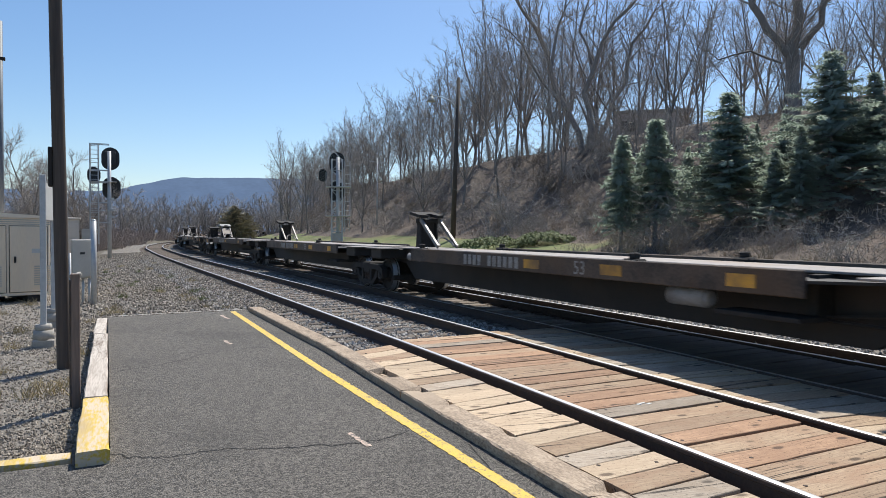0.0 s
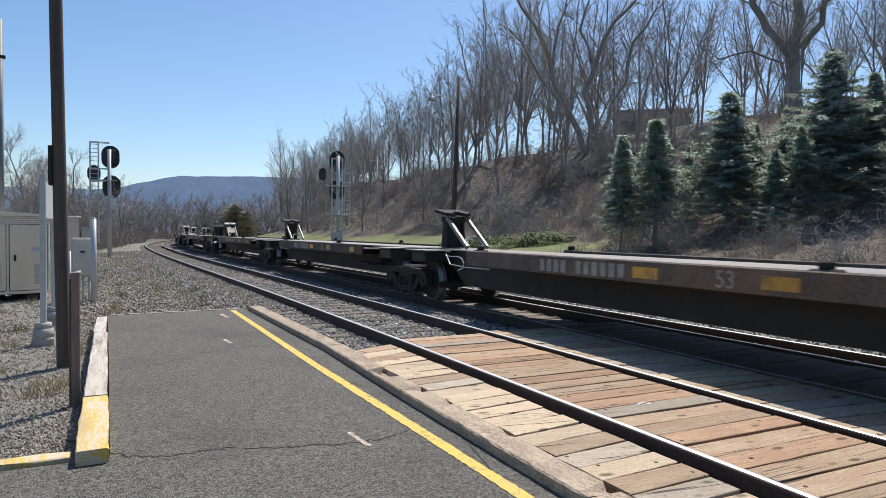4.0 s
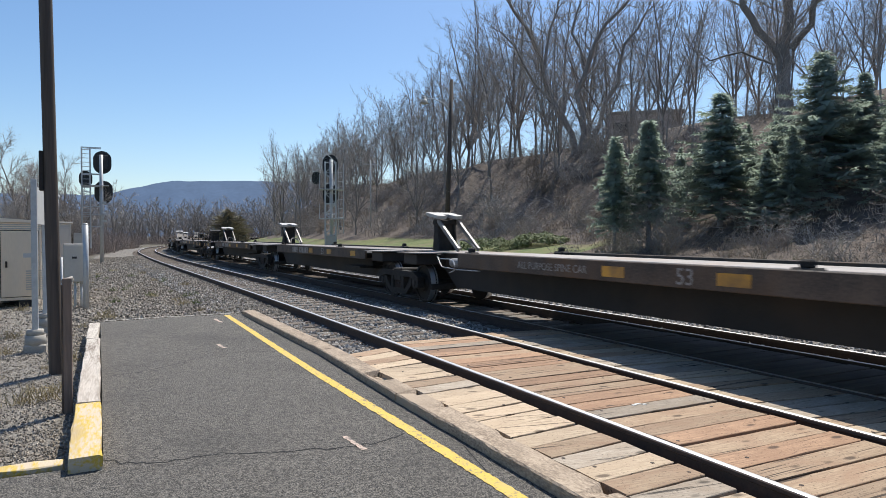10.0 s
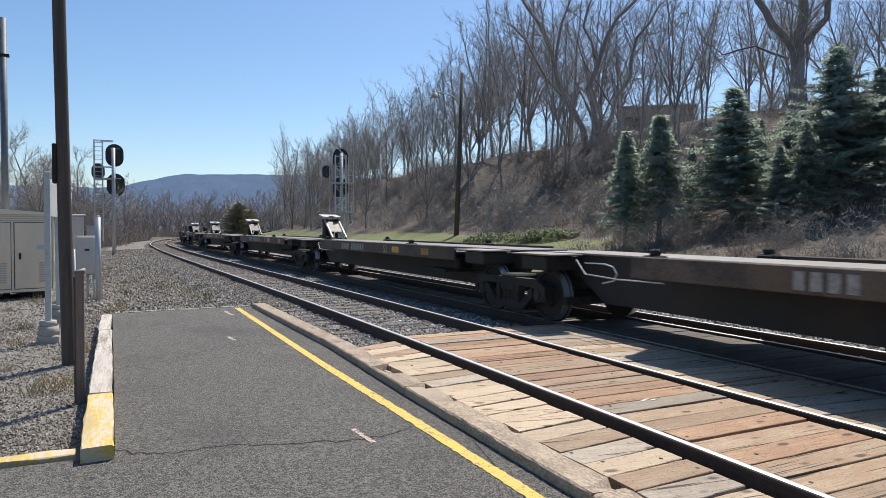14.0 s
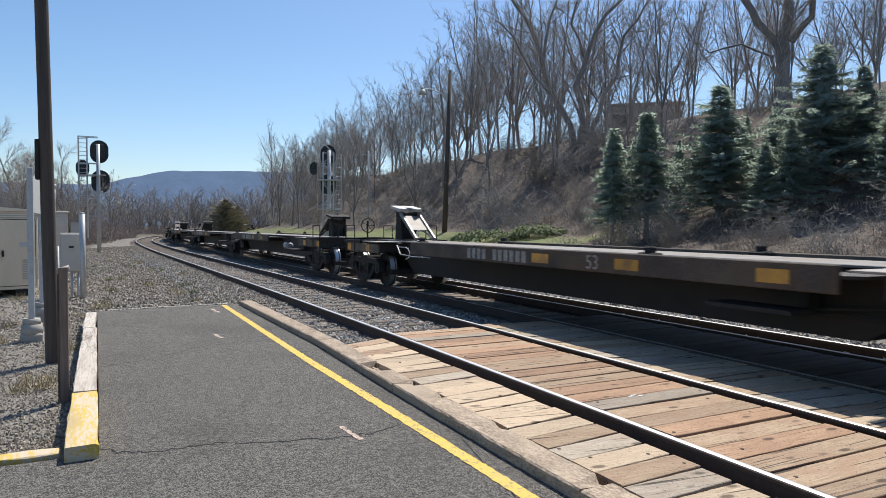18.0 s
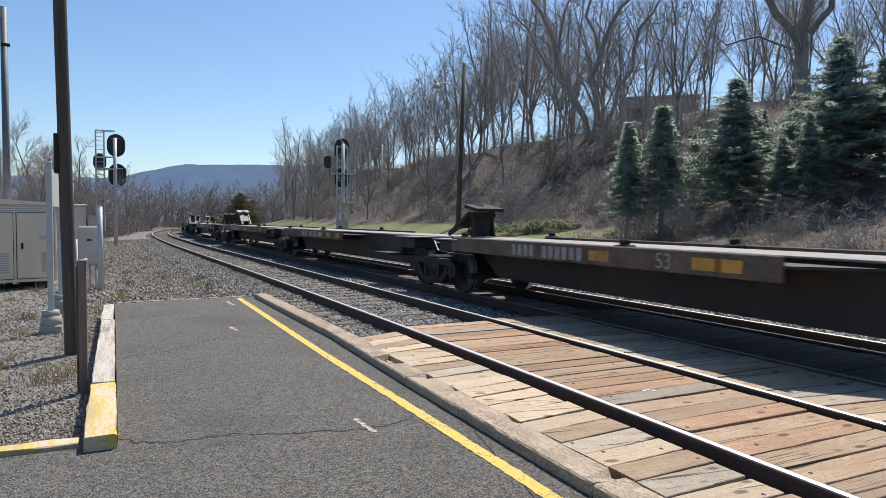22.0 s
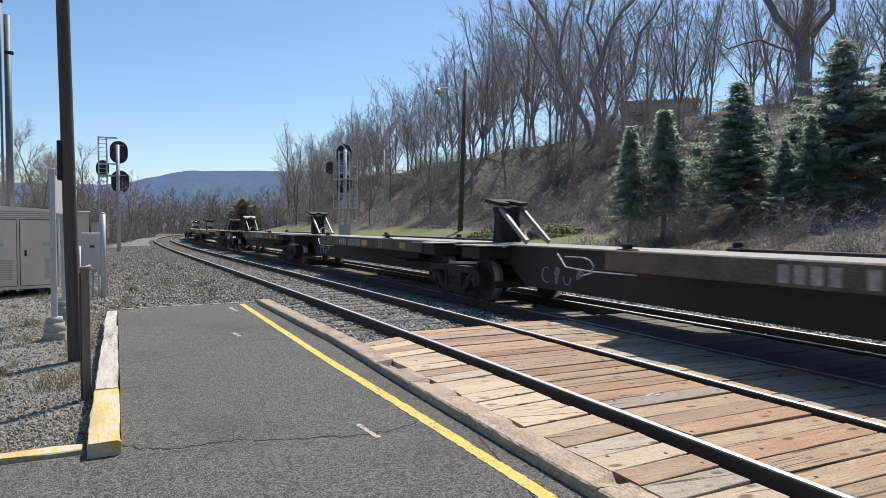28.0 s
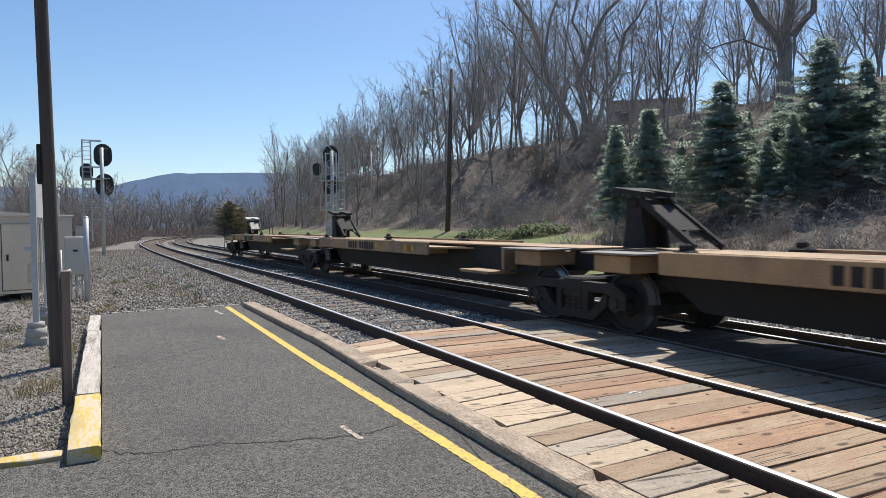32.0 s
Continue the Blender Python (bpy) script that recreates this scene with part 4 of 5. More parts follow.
def truck(parent, y, place):
    """A two-axle truck; place: its length along the line at the start."""
    t = part("truck", TRUCK[2], None, parent, "grimy black two-axle truck", (0, y, 0))
    for s in (-1, 1):
        f = part("side_frame", TRUCK[1], None, t, "", (s * 0.98, 0, 0))
        w = part("wheelset", TRUCK[0], None, t, "steel wheels with bright worn treads", (0, s * 0.89, WHEEL_R))
        WHEELS.append((w, s * 0.89, place + s * 0.89))
    for s in (-1, 1):
        for e in (-0.14, 0.0, 0.14):
            part("spring", TRUCK[4], None, t, "", (s * 0.98, e, 0))
        for e in (-1, 1):
            part("bearing_cap", TRUCK[5], None, t, "", Matrix.Translation((s * 0.98, e * 0.89, WHEEL_R)) @ Matrix.Rotation(0 if s > 0 else math.pi, 4, "Z"))
        part("brake_beam", TRUCK[3], None, t, "", (0, s * 1.36, 0))
    return t


def stand(parent, y, d, material, tall=1.97, plate=PLATEPALE, rails=RAILGREY, plated=True):
    """A trailer hitch: a post, a sloping brace running towards d, and the notched plate on top."""
    w0, w1 = (0.14, 0.06) if tall < 1.8 else (0.23, 0.15) if plated else (0.17, 0.09)
    h = part("hitch_stand", box(B(), -0.17, 0.17, y - 0.05, y + 0.05, 1.13, tall - 0.2, 0.01), BLACKSTEEL, parent, "raised trailer hitch with notched plate and sloping brace")
    for e in (-1, 1):
        part("leg_plate", prism(B(), [(y - w0, 1.13), (y + w0, 1.13), (y + w1, tall - 0.35), (y + w1 + 0.03, tall - 0.12), (y - w1 - 0.03, tall - 0.12), (y - w1, tall - 0.35)], "x", e * 0.215 - 0.022, e * 0.215 + 0.022), BLACKSTEEL, h)
    part("hitch_head", box(B(), -0.28, 0.28, y - 0.1, y + 0.1, tall - 0.24, tall - 0.13, 0.02), BLACKSTEEL, h)
    bm = B()
    w = 0.33
    prism(bm, [(-w, y - d * 0.34), (w, y - d * 0.34), (w, y + d * 0.24), (0.13, y + d * 0.34), (0.07, y + d * 0.02), (-0.07, y + d * 0.02), (-0.13, y + d * 0.34), (-w, y + d * 0.24)], "z", tall - 0.07, tall)
    bmesh.ops.rotate(bm, verts=bm.verts, cent=(0, y, tall), matrix=Matrix.Rotation(radians(9), 3, "X"))
    part("hitch_plate", bm, plate, h, "worn fifth-wheel plate")
    a, b = Vector((0, y + d * 0.15, tall - 0.15)), Vector((0, y + d * 1.15, 1.16))
    q = (b - a).normalized()
    n = Vector((1, 0, 0)).cross(q).normalized() * 0.02
    for s in (-1, 1):
        bm = B()
        for e in (0,):
            vs = []
            for p in (a, b):
                for xx in (s * 0.25 - 0.025, s * 0.25 + 0.025):
                    for k in (-2.2, 2.2):
                        vs.append(bm.verts.new((xx, p.y + n.y * k, p.z + n.z * k)))
            bmesh.ops.convex_hull(bm, input=vs)
        part("brace_rail", bm, rails, h)
    if plated:
        bm = B()
        vs = []
        for p in (a.lerp(b, 0.12), a.lerp(b, 0.66)):
            for xx in (-0.225, 0.225):
                for k in (-0.4, 0.4):
                    vs.append(bm.verts.new((xx, p.y + n.y * k, p.z + n.z * k)))
        bmesh.ops.convex_hull(bm, input=vs)
        part("brace_plate", bm, material, h)
    bm = B()
    for k in range(12):
        a0, a1 = math.pi * k / 12, math.pi * (k + 1) / 12
        c = a.lerp(b, 0.97)
        up = (a - b).normalized()
        cyl(bm, Vector((0.18 * math.cos(a0), 0, 0)) + c + up * 0.36 * math.sin(a0), Vector((0.18 * math.cos(a1), 0, 0)) + c + up * 0.36 * math.sin(a1), 0.022, seg=5)
    part("brace_hoop", bm, rails, h)
    return h


def text_mesh(body, size, material):
    c = bpy.data.curves.new("lettering", "FONT")
    c.body, c.size, c.extrude = body, size, 0.002
    ob = bpy.data.objects.new("lettering", c)
    me = bpy.data.meshes.new_from_object(ob)
    bpy.data.objects.remove(ob)
    me.materials.clear()
    me.materials.append(material)
    return me


SPRAY = mat("violet_spray_paint", (0.34, 0.32, 0.42), (0.26, 0.25, 0.34), 9, 0.6, 0, 0)
NUM53 = text_mesh("53", 0.27, LETTER)
SPINE = text_mesh("ALL PURPOSE SPINE CAR", 0.155, LETTER)


def platform_unit(length, seed, first, last, turned, yellow, back=0.42, raised=True, lead=False, bright=False, plated=True, worded=False):
    """One platform of an articulated spine car, about its middle; +y is towards the train's tail."""
    rnd = random.Random(seed)
    main = CARYELLOW if yellow else CARBROWN
    t = thing("spine_car_platform", Matrix.Identity(4), "weathered tan steel spine car platform with a low deck" if yellow else "weathered brown steel spine car platform with deep centre sill", "rail car", "train platforms")
    h = length / 2
    bm = B()
    prism(bm, [(-h + 0.1, 0.78), (-h + 1.35, 0.72), (-h + 1.9, 0.37), (h - 1.9, 0.37), (h - 1.35, 0.72), (h - 0.1, 0.78), (h - 0.1, 1.08), (-h + 0.1, 1.08)], "x", -0.46, 0.46)
    part("center_sill", bm, CARBROWN, t, "deep box beam along the middle")
    part("top_plate", box(B(), -0.54, 0.54, -h + 0.4, h - 0.4, 1.085, 1.115, 0.006), CARYELLOW if yellow else CARTOP, t, "worn top flange")
    # wide wheel decks over the tail half, narrow deep sill over the rest
    yr, yf = (h - 1.3, h - (12.4 if last else 8.6)) if turned else (h - 1.9, h - 9.6) if yellow else (h - 5.0, h - 13.0) if lead else (h - 3.3, h - 12.6)
    for e in (-1, 1):
        deck = part("wheel_deck", prism(B(), [(e * 0.48, yf - 0.7), (e * 1.13, yf), (e * 1.13, yr), (e * 0.48, yr + 0.35)][::e], "z", 1.01, 1.04), main, t, "recessed wheel track")
        # the far side's sill hangs lower, unseen, to shade the farther rail
        b = part("side_sill", box(B(), e * 1.16 - 0.03, e * 1.16 + 0.03, yf, yr, 0.87 if e < 0 else 0.79, 1.14, 0.01), main if yellow else CARSILL, t)
        for k in range(6):
            yy = yf + 0.5 + k * (yr - yf - 1.0) / 5
            part("deck_bracket", box(B(), min(e * 0.45, e * 1.13), max(e * 0.45, e * 1.13), yy - 0.03, yy + 0.03, 0.88, 1.008, 0.006), main, t)
        a = rnd.uniform(yf + 0.3, yf + 1.2)
        part("reflector", box(B(), min(e * 1.192, e * 1.197), max(e * 1.192, e * 1.197), a, a + 0.36, 0.93, 1.07), ORANGE, b, "orange reflective plate")
        for a in (yf + 2.3, yr - 0.4):
            bm = box(B(), e * 1.02 - 0.10, e * 1.02 + 0.10, a, a + 0.3, 1.041, 1.16, 0.03)
            box(bm, e * 1.02 - 0.05, e * 1.02 + 0.05, a + 0.08, a + 0.22, 1.15, 1.24, 0.02)
            part("container_guide", bm, BLACKSTEEL, t)
        part("step", box(B(), e * 0.95 - 0.2, e * 0.95 + 0.2, -h + 2.2, -h + 3.2, 0.62, 0.67, 0.006), main if yellow else BLACKSTEEL, t)
        part("step_hanger", box(B(), e * 0.60 - 0.14, e * 0.60 + 0.14, -h + 2.3, -h + 2.4, 0.60, 1.08, 0.006), main if yellow else BLACKSTEEL, t)
    for s in (-1, 1):
        part("bolster_beam", box(B(), -1.15, 1.15, s * (h - 1.0) - 0.35, s * (h - 1.0) + 0.35, 0.84, 1.075, 0.02), main, t)
        part("foot_board", box(B(), -1.25, -0.64, min(s * (h - 0.5), s * (h - 1.6)), max(s * (h - 0.5), s * (h - 1.6)), 1.08, 1.105, 0.005), CARTOP, t)
    # worn reporting marks as plain bars, the platform's length, and the plates between them
    y = yr - 2.4 + rnd.uniform(-0.4, 0.4)
    ink = BLACKSTEEL if yellow else LETTER
    if worded:
        part("lettering", SPINE, None, t, "small stencilled words", Matrix.Translation((-1.193, y, 0.95)) @ Euler((radians(90), 0, radians(-90))).to_matrix().to_4x4())
    for k in range(11):
        if k != 4 and not worded:
            part("mark_bar", box(B(), -1.196, -1.191, y - 0.175 * k - 0.115, y - 0.175 * k, 0.91, 1.09), ink, t)
    if rnd.random() < 0.8:
        part("lettering", NUM53, None, t, "painted length number", Matrix.Translation((-1.193, y - 3.3, 0.91)) @ Euler((radians(90), 0, radians(-90))).to_matrix().to_4x4())
    for a in (y - 2.45, y - 4.3):
        if rnd.random() < 0.8:
            part("reflector", box(B(), -1.197, -1.192, a, a + 0.42, 0.93, 1.07), ORANGE, t, "orange reflective plate")
    ya = yr + 0.4
    if (first or seed == 3) and not yellow:
        bm = B()
        cyl(bm, (-0.98, -3.95, 0.76), (-0.98, -3.4, 0.76), 0.12, seg=16)
        cyl(bm, (-0.98, -4.0, 0.76), (-0.98, -3.95, 0.76), 0.07, 0.12, seg=16)
        cyl(bm, (-0.98, -3.4, 0.76), (-0.98, -3.35, 0.76), 0.12, 0.07, seg=16)
        part("air_tank", bm, TANK, t, "pale brake reservoir")
        part("tank_hanger", box(B(), -1.0, -0.96, -3.9, -3.45, 0.86, 1.005, 0.004), BLACKSTEEL, t)
    if rnd.random() < 0.25:
        bm = B()
        cyl(bm, (-0.78, ya, 0.92), (-0.78, ya + 0.55, 0.92), 0.095, seg=14)
        cyl(bm, (-0.78, ya - 0.04, 0.92), (-0.78, ya, 0.92), 0.05, 0.095, seg=14)
        part("air_tank", bm, TANK, t, "pale brake reservoir")
    if rnd.random() < 0.8:
        bm = B()
        pts = [(-0.62, ya + 1.5, 0.98), (-0.80, ya + 1.25, 1.02), (-0.82, ya + 1.0, 0.82), (-0.82, ya + 0.3, 0.79), (-0.82, ya - 0.6, 0.80)]
        for p, q in zip(pts[:-1], pts[1:]):
            cyl(bm, p, q, 0.011, seg=6)
        pts = [(-0.9, ya + 0.9, 0.99), (-0.95, ya + 0.4, 1.0), (-0.97, ya + 0.2, 0.97), (-0.97, ya + 0.12, 0.88), (-0.95, ya + 0.2, 0.78), (-0.9, ya + 0.5, 0.72)]
        for p, q in zip(pts[:-1], pts[1:]):
            cyl(bm, p, q, 0.010, seg=6)
        part("air_hose", bm, GALV, t, "bare metal air pipes")
    bm = B()
    pts = [(-0.55, -h + 1.6, 0.72), (-0.6, -h + 2.6, 0.62), (-0.6, yf - 1.2, 0.6), (-0.5, yf - 0.8, 0.7)]
    for p, q in zip(pts[:-1], pts[1:]):
        cyl(bm, p, q, 0.02, seg=6)
    part("brake_pipe", bm, BLACKSTEEL, t)
    if raised:
        stand(t, h - back, 1 if turned and not last else -1, BRACETAN if bright or last else BLACKSTEEL, 1.78 if turned and not last else 1.97, PLATEPALE if bright or last else BLACKSTEEL, BLACKSTEEL if (turned and not last) or yellow else RAILGREY, plated)
    if first:
        stand(t, -h + 0.9, 1, BLACKSTEEL, 1.85, BLACKSTEEL, BLACKSTEEL)
    for end, on in ((-1, first), (1, last)):
        if not on:
            continue
        ye = end * (h + 1.0)
        y0, y1 = min(ye, end * (h - 0.3)), max(ye, end * (h - 0.3))
        bm = B()
        for xa, xb, ya0, yb0 in ((-1.25, 1.25, y0, y0 + 0.05), (-1.25, 1.25, y1 - 0.05, y1), (-1.25, -1.2, y0, y1), (1.2, 1.25, y0, y1), (-0.35, 0.35, y0, y1)):
            box(bm, xa, xb, ya0, yb0, 1.05, 1.12)
        part("end_platform", bm, BLACKSTEEL, t)
        part("end_beam", box(B(), -1.2, 1.2, min(ye - end * 0.02, ye - end * 0.14), max(ye - end * 0.02, ye - end * 0.14), 0.80, 1.045, 0.01), BLACKSTEEL, t)
        for e in (-1, 1):
            ys = part("end_sill", box(B(), e * 1.16 - 0.03, e * 1.16 + 0.03, min(ye - end * 0.15, end * (h - 1.4)), max(ye - end * 0.15, end * (h - 1.4)), 0.82, 1.045, 0.01), main if yellow else CARSILL, t)
            for q in (0.3, 1.7):
                yc = ye - end * q
                part("reflector", box(B(), min(e * 1.192, e * 1.197), max(e * 1.192, e * 1.197), yc - 0.13, yc + 0.13, 0.85, 1.02), ORANGE, ys, "orange reflective plate")
        bm = B()
        for k in range(18):
            box(bm, -1.2 + k * 0.05, -1.192 + k * 0.05, y0 + 0.05, y1 - 0.05, 1.09, 1.117)
            box(bm, 0.35 + k * 0.05, 0.358 + k * 0.05, y0 + 0.05, y1 - 0.05, 1.09, 1.117)
        for k in range(int((y1 - y0 - 0.1) / 0.1)):
            box(bm, -1.2, 1.2, y0 + 0.1 + k * 0.1, y0 + 0.108 + k * 0.1, 1.095, 1.115)
        part("grating", bm, BLACKSTEEL, t, "open steel walkway grating")
        part("coupler", box(B(), -0.12, 0.12, min(ye, end * (h + 1.95)), max(ye, end * (h + 1.95)), 0.72, 0.98, 0.03), BLACKSTEEL, t)
        for e in (-1, 1):
            bm = B()
            for yy in (ye - end * 0.05, ye - end * 0.75):
                cyl(bm, (e * 1.2, yy, 0.35), (e * 1.2, yy, 1.5), 0.015, seg=6)
            for zz in (0.38, 0.7, 1.5):
                cyl(bm, (e * 1.2, ye - end * 0.05, zz), (e * 1.2, ye - end * 0.75, zz), 0.013, seg=6)
            part("grab_rail", bm, BLACKSTEEL, t, "thin ladder and grab rail")
        bm = B()
        cyl(bm, (-0.6, ye - end * 0.1, 1.03), (-0.6, ye - end * 0.1, 1.62), 0.025, seg=6)
        for k in range(14):
            a0, a1 = 2 * math.pi * k / 14, 2 * math.pi * (k + 1) / 14
            cyl(bm, (-0.6 + 0.19 * math.cos(a0), ye - end * 0.14, 1.5 + 0.19 * math.sin(a0)), (-0.6 + 0.19 * math.cos(a1), ye - end * 0.14, 1.5 + 0.19 * math.sin(a1)), 0.014, seg=5)
            if k % 3 == 0:
                cyl(bm, (-0.6, ye - end * 0.14, 1.5), (-0.6 + 0.19 * math.cos(a0), ye - end * 0.14, 1.5 + 0.19 * math.sin(a0)), 0.008, seg=4)
        part("hand_brake", bm, BLACKSTEEL, t, "hand brake wheel on a stem")
        for e, drop in ((-0.3, 0.42), (0.3, 0.38)):
            bm = B()
            pts = [(e, ye, 0.86), (e * 1.1, ye + end * 0.22, 0.8), (e * 0.9, ye + end * 0.45, 0.8 - drop), (e * 0.5, ye + end * 0.75, 0.78 - drop), (e * 0.3, ye + end * 0.95, 0.62)]
            for p, q in zip(pts[:-1], pts[1:]):
                cyl(bm, p, q, 0.026, seg=6)
            part("brake_hose", bm, BLACKSTEEL, t, "black rubber air hose")
        bm = B()
        pts = [(-1.2, ye - end * 0.1, 0.72), (-1.0, ye + end * 0.06, 0.74), (-0.3, ye + end * 0.3, 0.9), (-0.1, ye + end * 0.4, 0.98)]
        for p, q in zip(pts[:-1], pts[1:]):
            cyl(bm, p, q, 0.015, seg=6)
        part("uncoupling_lever", bm, RAILSIDE, t)
    return t


TRAIN = []


def build_train():
    seed = 0
    for n, a, b, turned, yellow in CARS:
        gap = (b - a) / (n - 1)
        for k in range(n - 1):
            seed += 1
            mid = a + gap * (k + 0.5)
            t = platform_unit(gap, seed, k == 0, k == n - 2, turned, yellow, 1.6 if a < 0 and k < n - 2 else 0.42, not (k == 0 and 98 < a < 330 or 295 < mid < 304), 320 < a < 330, 98 < a < 180, (k == n - 2 and a < 98) or 170 < a < 180 or turned or yellow, 130 < mid < 138)
            truck(t, -gap / 2, mid - gap / 2)
            if k == n - 2:
                truck(t, gap / 2, mid + gap / 2)
            if 360 < mid < 380 and a > 320:
                for q, (yy, zz, w0, h0, a0, a1) in enumerate(((4.55, 0.62, 0.13, 0.13, 60, 300), (4.25, 0.62, 0.03, 0.14, 0, 360), (4.25, 0.70, 0.08, 0.06, 200, 430), (3.95, 0.62, 0.1, 0.13, 180, 360), (3.62, 0.62, 0.02, 0.15, 0, 180), (3.58, 0.63, 0.1, 0.1, 20, 200))):
                    bm = B()
                    pts = [(-0.463, yy - w0 * math.cos(radians(a0 + (a1 - a0) * i / 12)), zz + h0 * math.sin(radians(a0 + (a1 - a0) * i / 12))) for i in range(13)]
                    for p0, p1 in zip(pts[:-1], pts[1:]):
                        cyl(bm, p0, p1, 0.012, seg=5)
                    part("graffiti_stroke", bm, SPRAY, t, "pale violet sprayed scrawl")
            if 216 < mid < 230:
                part("red_strip", box(B(), -0.548, -0.541, 2.6, 4.4, 1.06, 1.12), RED, t, "faded red strip")
            TRAIN.append((t, mid, gap / 2))


build_train()


# ---- trees ----
def tube(v, f, pts, radii, seg, pointed=False):
    base = len(v)
    last = len(pts) - 1
    for j, (p, r) in enumerate(zip(pts, radii)):
        if pointed and j == last:
            v.append(tuple(p))
            break
        d = (pts[min(j + 1, len(pts) - 1)] - pts[max(j - 1, 0)]).normalized()
        u = d.orthogonal().normalized()
        w = d.cross(u)
        for k in range(seg):
            a = 2 * math.pi * k / seg
            v.append(tuple(p + u * (r * math.cos(a)) + w * (r * math.sin(a))))
    for j in range(last):
        for k in range(seg):
            if pointed and j == last - 1:
                f.append((base + j * seg + k, base + j * seg + (k + 1) % seg, len(v) - 1))
                continue
            f.append((base + j * seg + k, base + j * seg + (k + 1) % seg, base + (j + 1) * seg + (k + 1) % seg, base + (j + 1) * seg + k))


def bare_tree(seed, height, radius, forks=4, split=0.35, wide=0.35, dense=0.72, skeleton=None, fat=1.0):
    """A leafless tree: trunk and limbs as one mesh, the branches and twigs as another. skeleton: limbs given as rows of (x, y, z, radius)."""
    rnd = random.Random(seed)
    tv, tf, cv, cf = [], [], [], []

    def wander(p, d, length, n, wild, lift):
        pts, q = [p], d.copy()
        for k in range(n):
            q = (q + Vector((rnd.gauss(0, wild), rnd.gauss(0, wild), lift + rnd.gauss(0, wild * 0.6)))).normalized()
            pts.append(pts[-1] + q * (length / n))
        return pts

    def offshoots(pts, count, u0, u1, angle, lengths):
        """Places, directions and lengths of what grows out of a limb."""
        n = len(pts) - 1
        for c in range(count):
            u = u0 + (u1 - u0) * (c + rnd.random()) / count
            i = min(int(u * n), n - 1)
            along = (pts[i + 1] - pts[i]).normalized()
            side = along.cross(Vector((rnd.gauss(0, 1), rnd.gauss(0, 1), rnd.gauss(0, 1)))).normalized()
            a = angle * rnd.uniform(0.6, 1.3)
            yield pts[i].lerp(pts[i + 1], u * n - i), along * math.cos(a) + side * math.sin(a), rnd.uniform(*lengths) * (1.15 - 0.55 * u), u

    def twigs(p, d, ln):
        pts = wander(p, d, ln, 2, 0.22, 0.10)
        tube(cv, cf, pts, [0.012 * fat, 0.009 * fat, 0.0], 3, True)
        for q, e, l2, u in offshoots(pts, max(2, int(rnd.randint(4, 7) * dense)), 0.1, 1.0, 0.75, (0.35, 0.8)):
            tube(cv, cf, [q, q + (e + Vector((0, 0, 0.25))).normalized() * l2], [0.0075 * fat, 0.0], 3, True)

    def limb(pts, radii, seg, k):
        tube(tv, tf, pts, radii, seg)
        total = sum((b - a).length for a, b in zip(pts[:-1], pts[1:]))
        for p, d, ln, u in offshoots(pts, int(total * 1.55) + 4, k, 1.0, 0.8, (0.24, 0.46)):
            size = max(0.7, total * ln * 0.8)
            br = wander(p, d, size, 4, 0.17, 0.12)
            r = max(0.018, min(0.055, 0.5 * radii[min(int(u * (len(radii) - 1)), len(radii) - 1)]))
            tube(cv, cf, br, [r, r * 0.8, r * 0.6, r * 0.45, 0.0], 4, True)
            for q, e, l2, v in offshoots(br, max(4, int(size * 3.2 * dense) + 2), 0.15, 1.0, 0.7, (0.45, 1.05)):
                twigs(q, e, l2)

    if skeleton:
        for rows in skeleton:
            pts, radii = [Vector(rows[0][:3])], [rows[0][3]]
            for p, q in zip(rows[:-1], rows[1:]):
                for u in (0.5, 1.0):
                    crook = 0.05 * (Vector(q[:3]) - Vector(p[:3])).length
                    pts.append(Vector(p[:3]).lerp(Vector(q[:3]), u) + Vector((rnd.gauss(0, crook), rnd.gauss(0, crook), 0)))
                    radii.append((p[3] + (q[3] - p[3]) * u) * rnd.uniform(0.88, 1.1))
            limb(pts, radii, 9, 0.3)
    else:
        trunk = wander(Vector((0, 0, -0.4)), Vector((rnd.gauss(0, 0.06), rnd.gauss(0, 0.06), 1)), height * split, 5, 0.05, 0.04)
        tube(tv, tf, trunk, [radius * (1.25 if k == 0 else 1 - 0.06 * k) for k in range(6)], 8)
        a0 = rnd.uniform(0, 6.3)
        for f in range(forks):
            a = a0 + 2 * math.pi * (f + rnd.uniform(-0.3, 0.3)) / forks
            lean = wide * (0.15 if f == 0 else rnd.uniform(0.6, 1.3))
            d = Vector((math.cos(a) * lean, math.sin(a) * lean, 1)).normalized()
            ln = height * (1 - split) * (1.0 if f == 0 else rnd.uniform(0.62, 0.95))
            start = trunk[-1] if f < 2 else trunk[-2].lerp(trunk[-1], rnd.random())
            pts = wander(start, d, ln, 8, 0.09, 0.03)
            r = radius * (0.72 if f == 0 else rnd.uniform(0.4, 0.62))
            limb(pts, [r * (1 - 0.86 * k / 8) + 0.006 for k in range(9)], 6, 0.06)
    return py_mesh("trunk", tv, tf, BARK, True), py_mesh("crown", cv, cf, TWIG)


